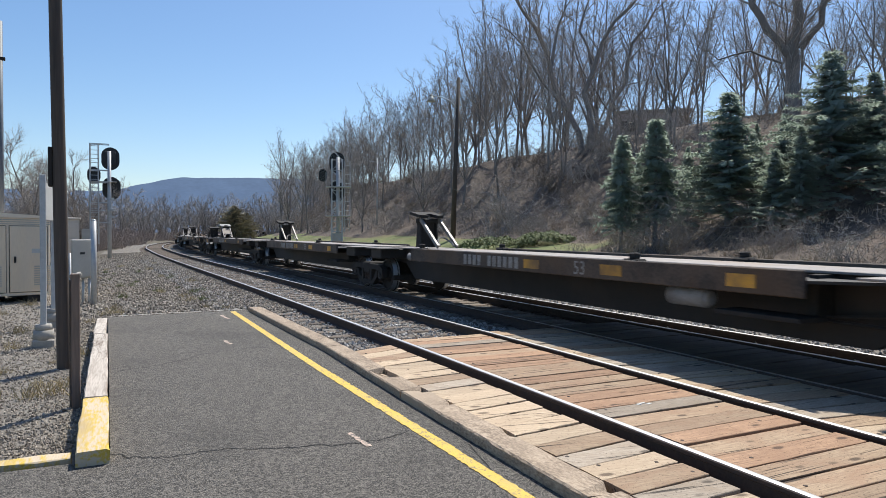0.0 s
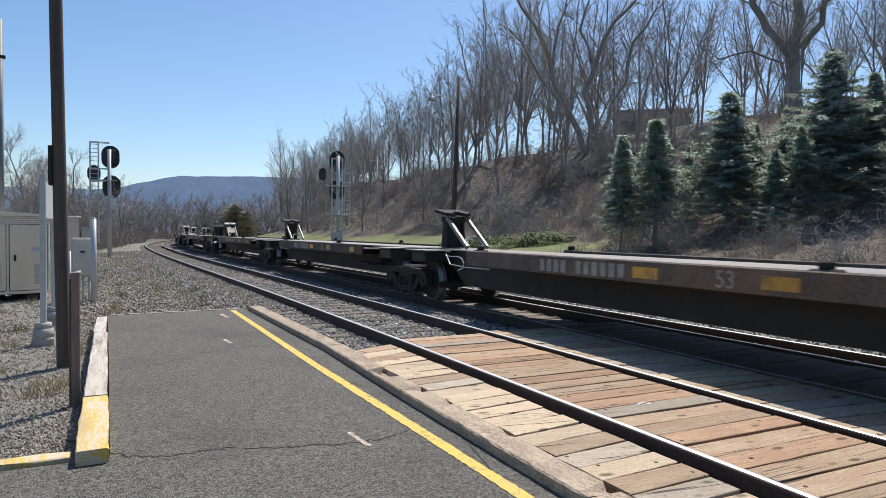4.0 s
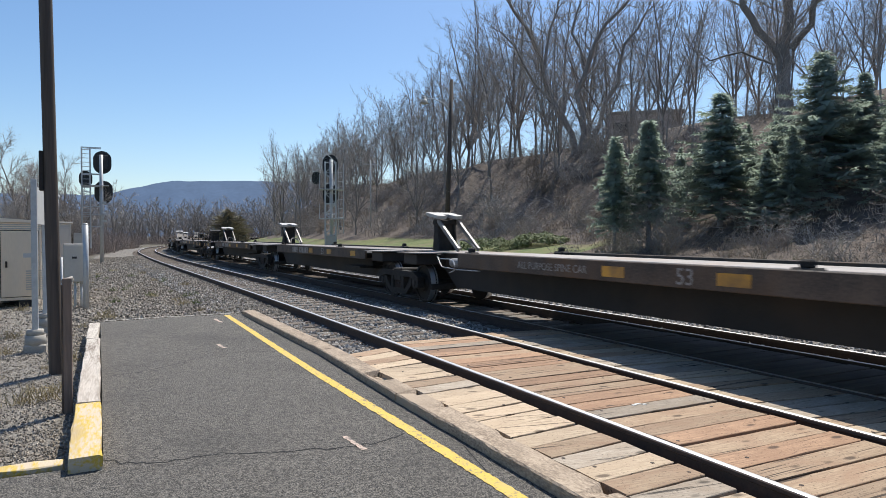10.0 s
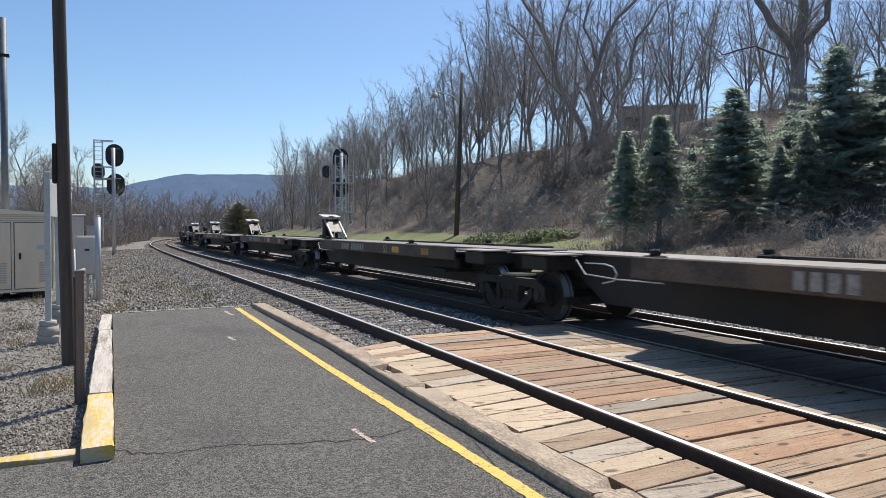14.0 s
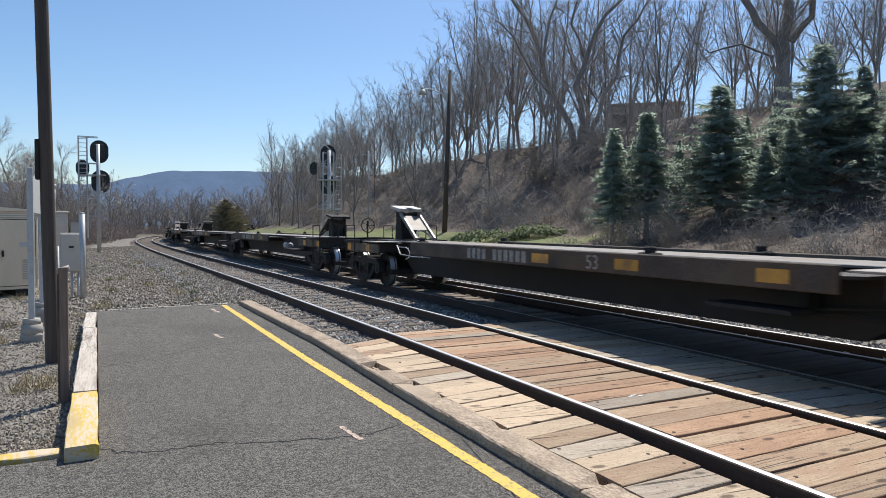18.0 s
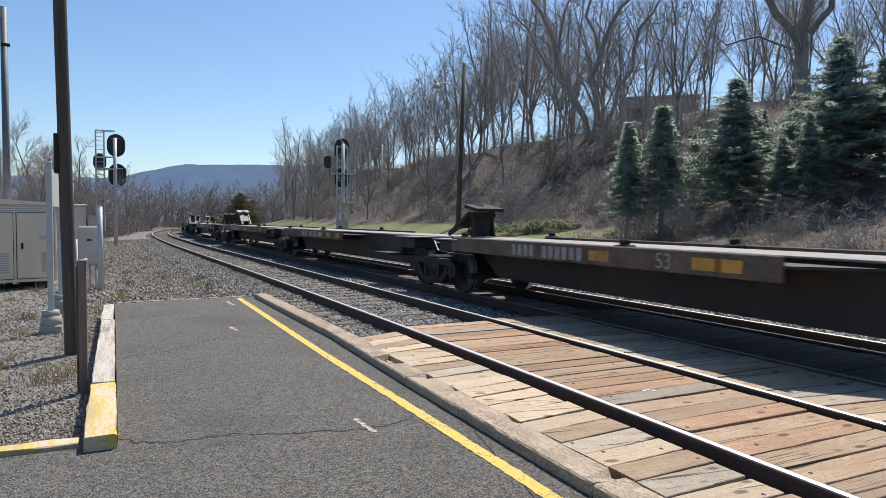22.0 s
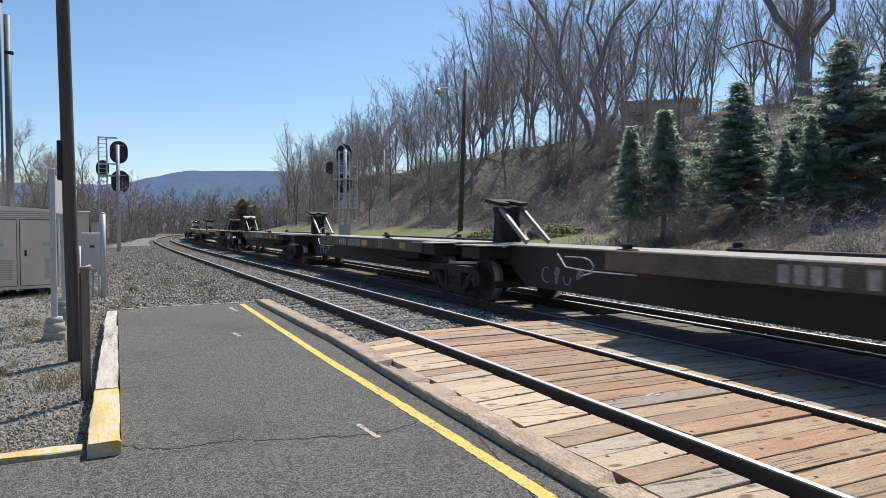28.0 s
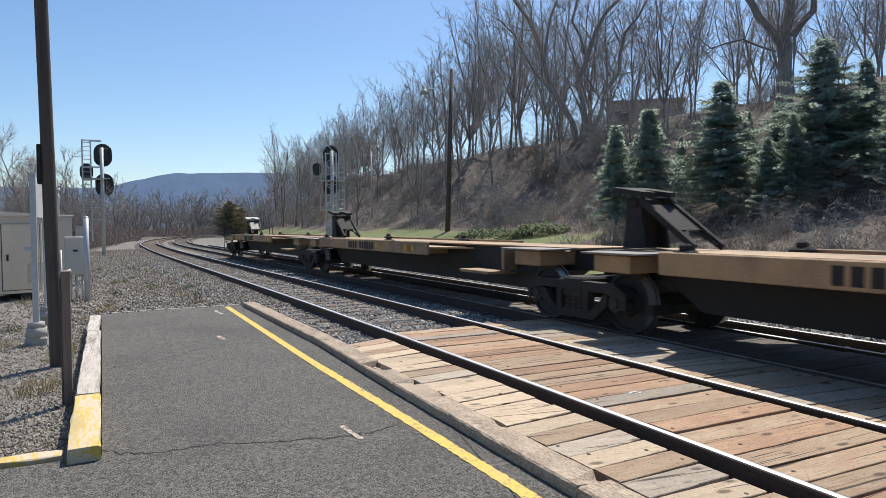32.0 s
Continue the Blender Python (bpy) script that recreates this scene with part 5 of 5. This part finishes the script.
# height, trunk radius, limbs, height of the fork, spread
KINDS = [(13, 0.14, 4, 0.24, 0.42), (13, 0.11, 3, 0.36, 0.30), (14, 0.16, 5, 0.20, 0.55), (12, 0.10, 3, 0.30, 0.36), (14, 0.13, 4, 0.16, 0.38), (11, 0.10, 4, 0.26, 0.50)]
TREES = [bare_tree(10 + k, *kind) for k, kind in enumerate(KINDS)]
FARTREES = [bare_tree(80 + k, 11, 0.2, 4, 0.15, 0.5, 0.5, None, 3.2) for k in range(3)]
BROAD = [bare_tree(44 + k, 7.4, 0.12, 7, 0.2, 0.65, 1.5, None, 1.1) for k in range(2)]
# the two old trees whose limbs stand out: x along the bank, y into it, z up
BIG = bare_tree(31, 0, 0, 0, 0, 0, 0.9, [
    [(-0.3, 0, -0.4, 0.286), (-0.5, 0.1, 1.2, 0.231), (-1.7, 0.2, 3.4, 0.204), (-2.5, 0.1, 5.4, 0.184), (-3, 0, 7.4, 0.15), (-4.1, -0.3, 9.6, 0.109), (-5.6, -0.4, 11.4, 0.061), (-6.8, -0.4, 12.3, 0.02)],
    [(0.2, 0, -0.4, 0.272), (0.3, 0.2, 1.4, 0.224), (-0.1, 0.4, 4, 0.19), (0.5, 0.5, 6.4, 0.156), (1.8, 0.6, 8.8, 0.116), (3.6, 0.8, 10.8, 0.075), (4.6, 0.8, 12.6, 0.027)],
    [(0.5, 0.1, -0.3, 0.204), (1.2, 0, 1.8, 0.17), (2.3, -0.3, 4.4, 0.143), (3, -0.3, 7, 0.102), (4.6, -0.2, 9.2, 0.061), (5.9, 0, 10.6, 0.02)],
    [(-2.5, 0.1, 5.3, 0.136), (-2.3, 0.8, 7.6, 0.116), (-1.5, 1.2, 10, 0.082), (-1.4, 1.5, 12.6, 0.027)],
    [(-1.2, 0.2, 2.6, 0.122), (-3, -0.8, 4.6, 0.095), (-4.4, -1.3, 7, 0.068), (-6.2, -1.6, 8.8, 0.027)],
    [(0.3, 0.5, 6, 0.109), (-0.4, 0.9, 8.4, 0.088), (0.2, 1.2, 11, 0.054), (0.6, 1.2, 13.2, 0.02)]])
OLD = bare_tree(38, 0, 0, 0, 0, 0, 0.9, [
    [(0, 0, -0.23, 0.396), (0.05, 0, 0.68, 0.327), (0, 0, 2.9, 0.307), (0.1, 0, 4.1, 0.257), (0.15, 0.1, 5.9, 0.208), (0.35, 0.2, 8.1, 0.158), (0.2, 0.3, 10.5, 0.099), (0.5, 0.3, 12.5, 0.03)],
    [(-0.2, 0, 3.1, 0.208), (-1.05, -0.1, 4.4, 0.178), (-1.75, -0.2, 5.7, 0.164), (-2, -0.2, 7.3, 0.139), (-2.9, -0.3, 9.1, 0.099), (-3.3, -0.3, 11.1, 0.04)],
    [(-1.85, -0.2, 6.5, 0.084), (-3, -0.4, 6.9, 0.059), (-3.7, -0.5, 6.7, 0.035), (-4.6, -0.6, 7.4, 0.01)],
    [(0.3, 0.1, 3.4, 0.188), (1.05, 0, 4.4, 0.164), (1.35, -0.1, 5.8, 0.139), (1.2, -0.1, 6.9, 0.124), (1.7, 0.1, 8.7, 0.089), (2.6, 0.2, 10.7, 0.035)],
    [(1.3, -0.1, 5.4, 0.099), (2, -0.3, 5.7, 0.084), (2.35, -0.5, 6.4, 0.069), (2, -0.6, 7.2, 0.05), (2.6, -0.7, 8.3, 0.015)],
    [(-0.4, -0.1, 2.7, 0.069), (-1.9, -0.4, 3.4, 0.055), (-3.2, -0.7, 3.1, 0.035), (-4.4, -0.8, 3.9, 0.01)]])


def plant(meshes, x, y, label, group, scale=1.0, turn=0.0, z=None, name="tree", cat="tree"):
    z = ground_at(x, y) if z is None else z
    t = thing(name, pose(x, y, z, 0, 0, turn), label, cat, group)
    for nm, me in zip(("trunk", "crown"), meshes):
        part(nm, me, None, t, "", Matrix.Scale(scale, 4))
    return t


def woods():
    """Bare trees in rows along the bank; their tops follow the rise of the hill."""
    rnd = random.Random(77)
    rise = ((8, 14, 16.5, 19.4, 23, 25, 28, 31, 40, 64), (7.8, 8.4, 9.4, 11.8, 13.2, 15.8, 19.0, 20.5, 21.5, 22.5))
    rows = ((13.5, 4.0, 0.66, 46, 190), (17.5, 3.3, 0.80, 34, 190), (21.5, 2.5, 0.93, 14, 180), (26.0, 2.5, 1.0, 12, 170), (31, 2.8, 1.0, 13, 130), (36.5, 2.4, 0.98, 14, 80), (18.0, 2.6, 0.70, 10, 35))
    for row, (off, step, share, y0, y1) in enumerate(rows):
        y = y0 + row * 0.9
        while y < y1:
            x = float(np.interp(y, FAR.y, FAR.x)) + off + rnd.uniform(-1.6, 1.6)
            az, dist = math.degrees(math.atan2(x, y)), math.hypot(x, y)
            k = rnd.randrange(6)
            top = 1.45 + dist * math.tan(radians(float(np.interp(az, *rise)))) * (share + (1 - share) * smooth(21, 14, az)) * rnd.uniform(0.78, 1.03)
            sc = (top - ground_at(x, y)) / KINDS[k][0]
            if 0.25 < sc < 1.6 and not (row == 2 and 35.2 < az < 40.5):
                plant(TREES[k], x, y, "tall leafless grey-brown tree on the wooded bank" if 1 < row < 6 else "slim leafless grey-brown tree at the foot of the bank", "bare trees on the bank", sc, rnd.uniform(0, 360))
            y += step * rnd.uniform(0.7, 1.4) * (1 + y / 75)
    plant(BIG, 28.5, 36.8, "large dark forked leafless tree high on the bank", "bare trees on the bank", 1.0, -37.8)
    plant(OLD, 28.5, 21.2, "massive gnarled leafless tree high on the bank", "bare trees on the bank", 1.0, -53.4)


woods()


def spruce_meshes(seed, height, width, rounded=False, needles=NEEDLE, bare=0.16):
    rnd = random.Random(seed)
    tv, tf = [], []
    tube(tv, tf, [Vector((0, 0, -0.3)), Vector((0, 0, height * 0.5)), Vector((0.02, 0, height))], [0.12, 0.075, 0.012], 7)
    v, f = [], []
    z = height * bare
    while z < height * 0.99:
        u = (z / height - bare) / (1 - bare)
        full = min(1.0, 0.35 + 2.2 * u)
        rad = width * rnd.uniform(0.62, 1.15) * (math.sin(math.pi * (0.12 + 0.88 * u)) ** 0.6 if rounded else (1 - u) ** 0.8) + 0.1
        for k in range(rnd.randint(5, 8)):
            a = rnd.uniform(0, 2 * math.pi)
            r = rad * rnd.uniform(0.5, 1.12)
            d = Vector((math.cos(a), math.sin(a), 0))
            side = Vector((-d.y, d.x, 0))
            drop, lift = rnd.uniform(0.05, 0.5), rnd.uniform(-0.2, 0.2)
            out = [d * (r * q) + Vector((0, 0, z + lift - drop * r * q + 0.2 * r * q * q)) for q in (0, 0.5, 1)]
            if not rounded:
                tube(tv, tf, out, [0.022, 0.014, 0.0], 3, True)
            n = max(3, int(r / 0.12))
            for j in range(n):
                q = (j + 0.6) / n
                if rnd.random() > full + 0.4 * q - 0.1:
                    continue
                p = d * (r * q) + Vector((0, 0, z + lift - drop * r * q + 0.2 * r * q * q))
                ln = 0.16 + 0.22 * (1 - q)
                for e in (-1, 1):
                    for rep in range(3):
                        tip = p + side * (e * ln * rnd.uniform(0.5, 1.3)) + d * ln * rnd.uniform(0.1, 1.0) + Vector((0, 0, rnd.uniform(-0.2, 0.1)))
                        w = Vector((0, 0, 0.03)) + d * 0.028
                        b = len(v)
                        v.extend([tuple(p - w), tuple(p + w), tuple(tip)])
                        f.append((b, b + 1, b + 2))
        z += height * rnd.uniform(0.016, 0.028)
    return py_mesh("trunk", tv, tf, BARK, True), py_mesh("crown", v, f, needles)


SPRUCE = [spruce_meshes(50 + k, h, w, bare=br) for k, (h, w, br) in enumerate(((5.4, 1.75, 0.2), (6.6, 2.6, 0.10), (8.6, 3.9, 0.08)))]


def spruces():
    # bearing, kind, distance, rise of the top, breadth
    rows = [(40.7, 0, 26, 8.2, 0.9), (43.4, 0, 26, 9.5, 1.0), (45.9, 1, 29, 7.2, 0.75), (48.9, 1, 27, 11.3, 1.3), (50.6, 0, 29, 8.0, 1.1), (52.9, 1, 29, 9.4, 1.0), (55.9, 2, 27, 13.9, 1.3), (54.0, 1, 25, 8.4, 0.9), (58.6, 1, 28, 11.8, 1.15), (61.5, 2, 27, 13.0, 1.1),
            (42.0, 1, 32, 6.4, 0.8), (47.2, 1, 31, 7.0, 1.0), (50.9, 1, 32, 8.8, 0.9), (52.2, 1, 25, 6.8, 1.1), (57.4, 1, 31, 10.2, 1.0), (60.2, 1, 25, 8.6, 1.0)]
    for az, k, dist, el, wide in rows:
        x, y = dist * math.sin(radians(az)), dist * math.cos(radians(az))
        sc = (1.45 + dist * math.tan(radians(el)) - ground_at(x, y)) / (5.4, 6.6, 8.6)[k]
        t = plant(SPRUCE[k], x, y, "slender green spruce with a bare lower trunk" if k == 0 else "broad dark green spruce with drooping branches", "spruces", 1.0, 37 * az)
        for c in t.children:
            c.matrix_basis = Matrix.Diagonal((sc * wide, sc * wide, sc, 1))
    cedar = spruce_meshes(59, 4.4, 2.7, True, CEDAR, 0.03)
    for x, y, sc in ((17.0, 122, 1.4), (19.2, 124, 1.1)):
        plant(cedar, x, y, "dark bushy evergreen beside the far tracks", "bushy evergreens", sc, 10 * x)


spruces()


# ---- brush on the bank ----
def shrub(seed, h, material):
    rnd = random.Random(seed)
    v, f = [], []
    for k in range(27):
        a = rnd.uniform(0, 2 * math.pi)
        d = Vector((math.cos(a) * rnd.uniform(0.2, 0.9), math.sin(a) * rnd.uniform(0.2, 0.9), 1)).normalized()
        p = Vector((rnd.gauss(0, 0.35), rnd.gauss(0, 0.35), -0.1))
        pts, rad = [p], [0.012]
        for j in range(4):
            d = (d + Vector((rnd.gauss(0, 0.25), rnd.gauss(0, 0.25), -0.06))).normalized()
            pts.append(pts[-1] + d * h / 4 * rnd.uniform(0.7, 1.2))
            rad.append(0.012 * (1 - 0.22 * (j + 1)))
        tube(v, f, pts, rad, 3, True)
        for j in range(1, 5):
            for e in range(3):
                q = (Vector((rnd.gauss(0, 1), rnd.gauss(0, 1), rnd.gauss(0.3, 0.6)))).normalized()
                tube(v, f, [pts[j], pts[j] + q * h * rnd.uniform(0.12, 0.28)], [0.008, 0.0], 3, True)
    return py_mesh("shrub", v, f, material)


SHRUBS = [shrub(60, 1.6, DRY), shrub(61, 1.2, TWIG), shrub(62, 2.2, TWIG), shrub(63, 0.9, DRY)]


def brush():
    rnd = random.Random(5)
    for k in range(230):
        y = 3 + 120 * rnd.random() ** 1.4 if k % 2 else rnd.uniform(32, 115)
        fx = float(np.interp(y, FAR.y, FAR.x))
        x = fx + rnd.uniform(10.5 if y < 22 else 12.5, 27)
        me = rnd.choice(SHRUBS)
        ob = part("shrub", me, None, None, "leafless brown shrub on the bank", pose(x, y, ground_at(x, y), 0, 0, rnd.uniform(0, 360)) @ Matrix.Scale(rnd.uniform(0.7, 1.5), 4))
        tagged(ob, category="shrub", group="shrubs on the bank")
    for k in range(85):
        y = rnd.uniform(6, 31)
        x = float(np.interp(y, FAR.y, FAR.x)) + rnd.uniform(8.5, 15) + (2.5 if y > 21 else 0)
        ob = part("shrub", SHRUBS[k % 4], None, None, "low tangled shrub at the foot of the bank", pose(x, y, ground_at(x, y), 0, 0, rnd.uniform(0, 360)) @ Matrix.Scale(rnd.uniform(0.4, 0.85), 4))
        tagged(ob, category="shrub", group="shrubs on the bank")


brush()


# ---- distance ----
def distant():
    rnd = random.Random(9)
    # the wooded ridge behind everything, its haze put into the colour
    v, f = [], []
    cols = 260
    for j in range(cols + 1):
        az = radians(-40 + 120 * j / cols)
        a = math.degrees(az)
        el = 3.2 + 1.3 * smooth(-2.5, 4.5, a) + 0.15 * smooth(4, 10, a) - 2.5 * smooth(14, 40, a) - 1.6 * smooth(-6, -25, a) + 0.07 * noise.noise((a * 0.9, 0, 0)) + 0.03 * noise.noise((a * 5, 0, 0))
        d = 3000
        for u in (0, 0.35, 0.7, 1.0):
            dd = d - 500 * (1 - u)
            v.append((dd * math.sin(az), dd * math.cos(az), -2 + (dd * math.tan(radians(el)) * u ** 0.8 if u else 0)))
    for j in range(cols):
        for k in range(3):
            f.append((j * 4 + k, j * 4 + k + 1, (j + 1) * 4 + k + 1, (j + 1) * 4 + k))
    tagged(new("distant_ridge", py_mesh("distant_ridge", v, f, RIDGE, True)), "long wooded ridge on the horizon, coloured blue for haze", "mountain", kind="structure")
    # far belt of bare trees across the line
    for k in range(95):
        az = radians(-13 + 27 * (k + rnd.random()) / 95)
        d = rnd.uniform(170, 270) if k % 2 else rnd.uniform(215, 300)
        x, y = d * math.sin(az), d * math.cos(az)
        plant(FARTREES[k % 3], x, y, "bare brown tree far beyond the tracks", "far bare trees", rnd.uniform(1.05, 1.55), rnd.uniform(0, 360), -1.0)
    tv, tf = [], []
    for k in range(2600):
        az = radians(rnd.uniform(-14, 16))
        d = rnd.uniform(165, 240) if k % 3 else rnd.uniform(70, 130)
        if d < 140:
            az = radians(rnd.uniform(-14, 1.2 - 1.5 * (d < 90)))
        base = Vector((d * math.sin(az), d * math.cos(az), -0.8))
        for e in range(4):
            q = base + Vector((rnd.gauss(0, 0.9), rnd.gauss(0, 0.6), rnd.uniform(0.8, 3.4)))
            tube(tv, tf, [base, base.lerp(q, 0.6) + Vector((rnd.gauss(0, 0.2), 0, 0.2)), q], [0.06, 0.04, 0.02] if d > 140 else [0.03, 0.02, 0.01], 3)
    tagged(new("far_brush", py_mesh("far_brush", tv, tf, FARWOOD)), "belt of brown brush far beyond the tracks", "brush", kind="stuff")
    for k, (x, y, s) in enumerate(((-5.2, 45, 1.0), (-2.9, 50, 0.92), (-9.5, 48, 1.05), (-13.5, 56, 1.1))):
        plant(BROAD[k % 2], x, y, "leafless tree with fine twigs beyond the cabinet", "bare trees beyond the cabinet", s, 40 * k)


distant()


def hill_building():
    t = thing("hilltop_building", pose(45, 51, 10.2, 0, 0, -40), "flat-roofed reddish building behind the trees on the hill", "building")
    part("wall", box(B(), -1.6, 5, -4, 4, -1.5, 2.6, 0.02), BRICKFAR, t)
    part("roof", box(B(), -1.8, 5.2, -4.2, 4.2, 2.6, 2.9, 0.02), CONCRETE, t)
    for k in range(1, 3):
        w = part("window", box(B(), -4.0 + k * 2.9, -2.6 + k * 2.9, -4.06, -4.002, 0.7, 1.9, 0.01), GLASSDARK, t)
        part("sill", box(B(), -4.1 + k * 2.9, -2.5 + k * 2.9, -4.12, -4.002, 0.6, 0.69, 0.01), CONCRETE, w)
    return t


hill_building()


STRAW = mat("dry_straw", (0.42, 0.34, 0.18), (0.28, 0.22, 0.12), 5, 0.9, 0, 0, spread=0.2)


# ---- loose stones ----
def stones(name, label, spots, size, seed, material=STONE):
    rnd = random.Random(seed)
    v, f = [], []
    for x, y, z in spots:
        b = len(v)
        s = size * rnd.uniform(0.6, 1.5)
        m = Euler((rnd.uniform(0, 6), rnd.uniform(0, 6), rnd.uniform(0, 6))).to_matrix()
        for c in ((1, 0, 0), (-1, 0, 0), (0, 1, 0), (0, -1, 0), (0, 0, 0.8), (0, 0, -0.8)):
            q = m @ (Vector(c) * s * rnd.uniform(0.7, 1.2))
            v.append((x + q.x, y + q.y, z + q.z))
        for i in (0, 1):
            for j in (2, 3):
                f.append((b + i, b + j, b + 4))
                f.append((b + j, b + i, b + 5))
    ob = new(name, py_mesh(name, v, f, material))
    return tagged(ob, label, "gravel", kind="stuff")


def scatter():
    rnd = random.Random(21)
    spots = []
    for k in range(24000):
        y = 8.3 + 34 * rnd.random() ** 2
        off = rnd.choice((rnd.uniform(-2.2, -0.8), rnd.uniform(-0.68, 0.68), rnd.uniform(0.8, 1.75)))
        x, yy, _ = NEAR.side(y, off)
        if x < 2.45 and yy < 13.6:
            continue
        spots.append((x, yy, -0.178 + rnd.uniform(-0.02, 0.022)))
    shoulder = []
    for k in range(16000):
        y = 13.5 + 45 * rnd.random() ** 1.6
        x, yy, _ = NEAR.side(y, -0.85 - 4.2 * rnd.random() ** 1.6)
        shoulder.append((x, yy, ground_at(x, yy) + rnd.uniform(-0.005, 0.03)))
    for k in range(9000):
        x, yy, _ = FAR.side(2.5 + 38 * rnd.random() ** 1.6, rnd.uniform(0.85, 2.9))
        spots.append((x, yy, -0.168 + rnd.uniform(-0.01, 0.025)))
    stones("ballast_stones", "grey crushed-stone ballast between and beside the rails", spots, 0.032, 1, BALLAST)
    stones("shoulder_gravel", "tan and grey crushed stone sloping away from the track", shoulder, 0.032, 4)
    near, far = [], []
    for k in range(44000):
        y = 5.3 + 40 * rnd.random() ** 2.2
        x = rnd.uniform(-2.2 - 0.06 * y, -0.4) if y < 13.6 else rnd.uniform(-3.5, NEAR.at(y)[0] - 1.6)
        (near if y < 10.5 else far).append((x, y, ground_at(x, y) + rnd.uniform(-0.006, 0.01)))
    stones("yard_gravel", "pale grey-brown loose gravel beside the platform", near, 0.0115, 2)
    stones("yard_gravel", "pale grey-brown coarse gravel beyond the platform", far, 0.019, 3)


scatter()


def weeds():
    rnd = random.Random(33)
    tufts = []
    for q in range(3):
        v, f = [], []
        for k in range(40):
            a = rnd.uniform(0, 2 * math.pi)
            base = Vector((rnd.gauss(0, 0.07), rnd.gauss(0, 0.07), -0.01))
            tip = base + Vector((math.cos(a) * rnd.uniform(0.02, 0.16), math.sin(a) * rnd.uniform(0.02, 0.16), rnd.uniform(0.04, 0.17)))
            tube(v, f, [base, base.lerp(tip, 0.6) + Vector((0, 0, 0.02)), tip], [0.004, 0.003, 0.0], 3, True)
        tufts.append(py_mesh("weed_tuft", v, f, (STRAW, GRASS, STRAW)[q]))
    for k in range(90):
        y = 7.5 + 30 * rnd.random() ** 1.3
        x = rnd.uniform(-2.2 - 0.05 * y, -0.6) if y < 13.8 or k % 3 == 0 else rnd.uniform(-1.5, 2.0)
        ob = part("weed_tuft", tufts[k % 3], None, None, "small dry weed tuft growing in the gravel", pose(x, y, ground_at(x, y), 0, 0, rnd.uniform(0, 360)) @ Matrix.Scale(rnd.uniform(0.5, 1.2), 4))
        tagged(ob, category="weed", group="weeds in the gravel")


weeds()


def bank_grass():
    rnd = random.Random(52)
    v, f = [], []
    for k in range(1500):
        y = 2 + 44 * rnd.random() ** 1.3
        x = float(np.interp(y, FAR.y, FAR.x)) + rnd.uniform(8.0 if y < 22 else 11.8, 15)
        z = ground_at(x, y)
        s = rnd.uniform(0.05, 0.2)
        for e in range(10):
            base = Vector((x + rnd.gauss(0, 0.22), y + rnd.gauss(0, 0.22), z - 0.05))
            tube(v, f, [base, base + Vector((rnd.gauss(0, 0.45) * s, rnd.gauss(0, 0.45) * s, s * rnd.uniform(0.5, 1.2) + 0.05))], [0.009, 0.0], 3, True)
    tagged(new("bank_grass", py_mesh("bank_grass", v, f, DRY)), "dry tangled grass at the foot of the bank", "grass", kind="stuff")


bank_grass()


def ivy_mound():
    rnd = random.Random(71)
    for x, y, w in ((15.9, 27.0, 2.0), (17.6, 25.6, 1.5)):
        v, f = [], []
        for k in range(2600):
            a, r = rnd.uniform(0, 2 * math.pi), math.sqrt(rnd.random())
            p = Vector((w * r * math.cos(a), 1.0 * r * math.sin(a), 0))
            p.z = 0.55 * (1 - r * r) ** 0.5 * rnd.uniform(0.6, 1.05) + 0.12 * noise.noise((p.x * 2, p.y * 2, 0))
            u = Vector((rnd.gauss(0, 1), rnd.gauss(0, 1), rnd.gauss(0, 0.5))).normalized() * rnd.uniform(0.04, 0.08)
            q = u.orthogonal() * 0.6
            b = len(v)
            v += [tuple(p - u), tuple(p + q), tuple(p + u), tuple(p - q)]
            f.append((b, b + 1, b + 2, b + 3))
        ob = part("ivy_mound", py_mesh("ivy_mound", v, f, LEAF), None, None, "low mound of green creeping leaves beside the lawn", pose(x, y, ground_at(x, y), 0, 0, -30))
        tagged(ob, category="bush", group="low green mounds")


ivy_mound()


# ---- the train's motion ----
def motions():
    for t, mid, half in TRAIN:
        rows = []
        for k in range(65):
            s = mid - SPEED * k * 0.5
            xa, ya, _ = FAR.at(s - half)
            xb, yb, _ = FAR.at(s + half)
            rows.append((k * 0.5, pose((xa + xb) / 2, (ya + yb) / 2, 0, 0, 0, -math.degrees(math.atan2(xb - xa, yb - ya)))))
        walk(t, rows)
    step = SPEED / FPS / WHEEL_R
    for w, y, place in WHEELS:
        # the wheels turn while they pass the platform
        k0 = max(0, int((place - 26) / SPEED * FPS))
        k1 = min(32 * FPS, int((place + 3) / SPEED * FPS))
        rows = [(0, Matrix.Translation((0, y, WHEEL_R)))]
        ang = 0.0
        if k1 > k0:
            for k in range(k0, k1):
                if k > 0:
                    ang += step
                    rows.append((k / FPS, Matrix.Translation((0, y, WHEEL_R)) @ Matrix.Rotation(ang, 4, "X")))
        if rows[-1][0] < 32:
            rows.append((32, rows[-1][1]))
        walk(w, rows)


motions()
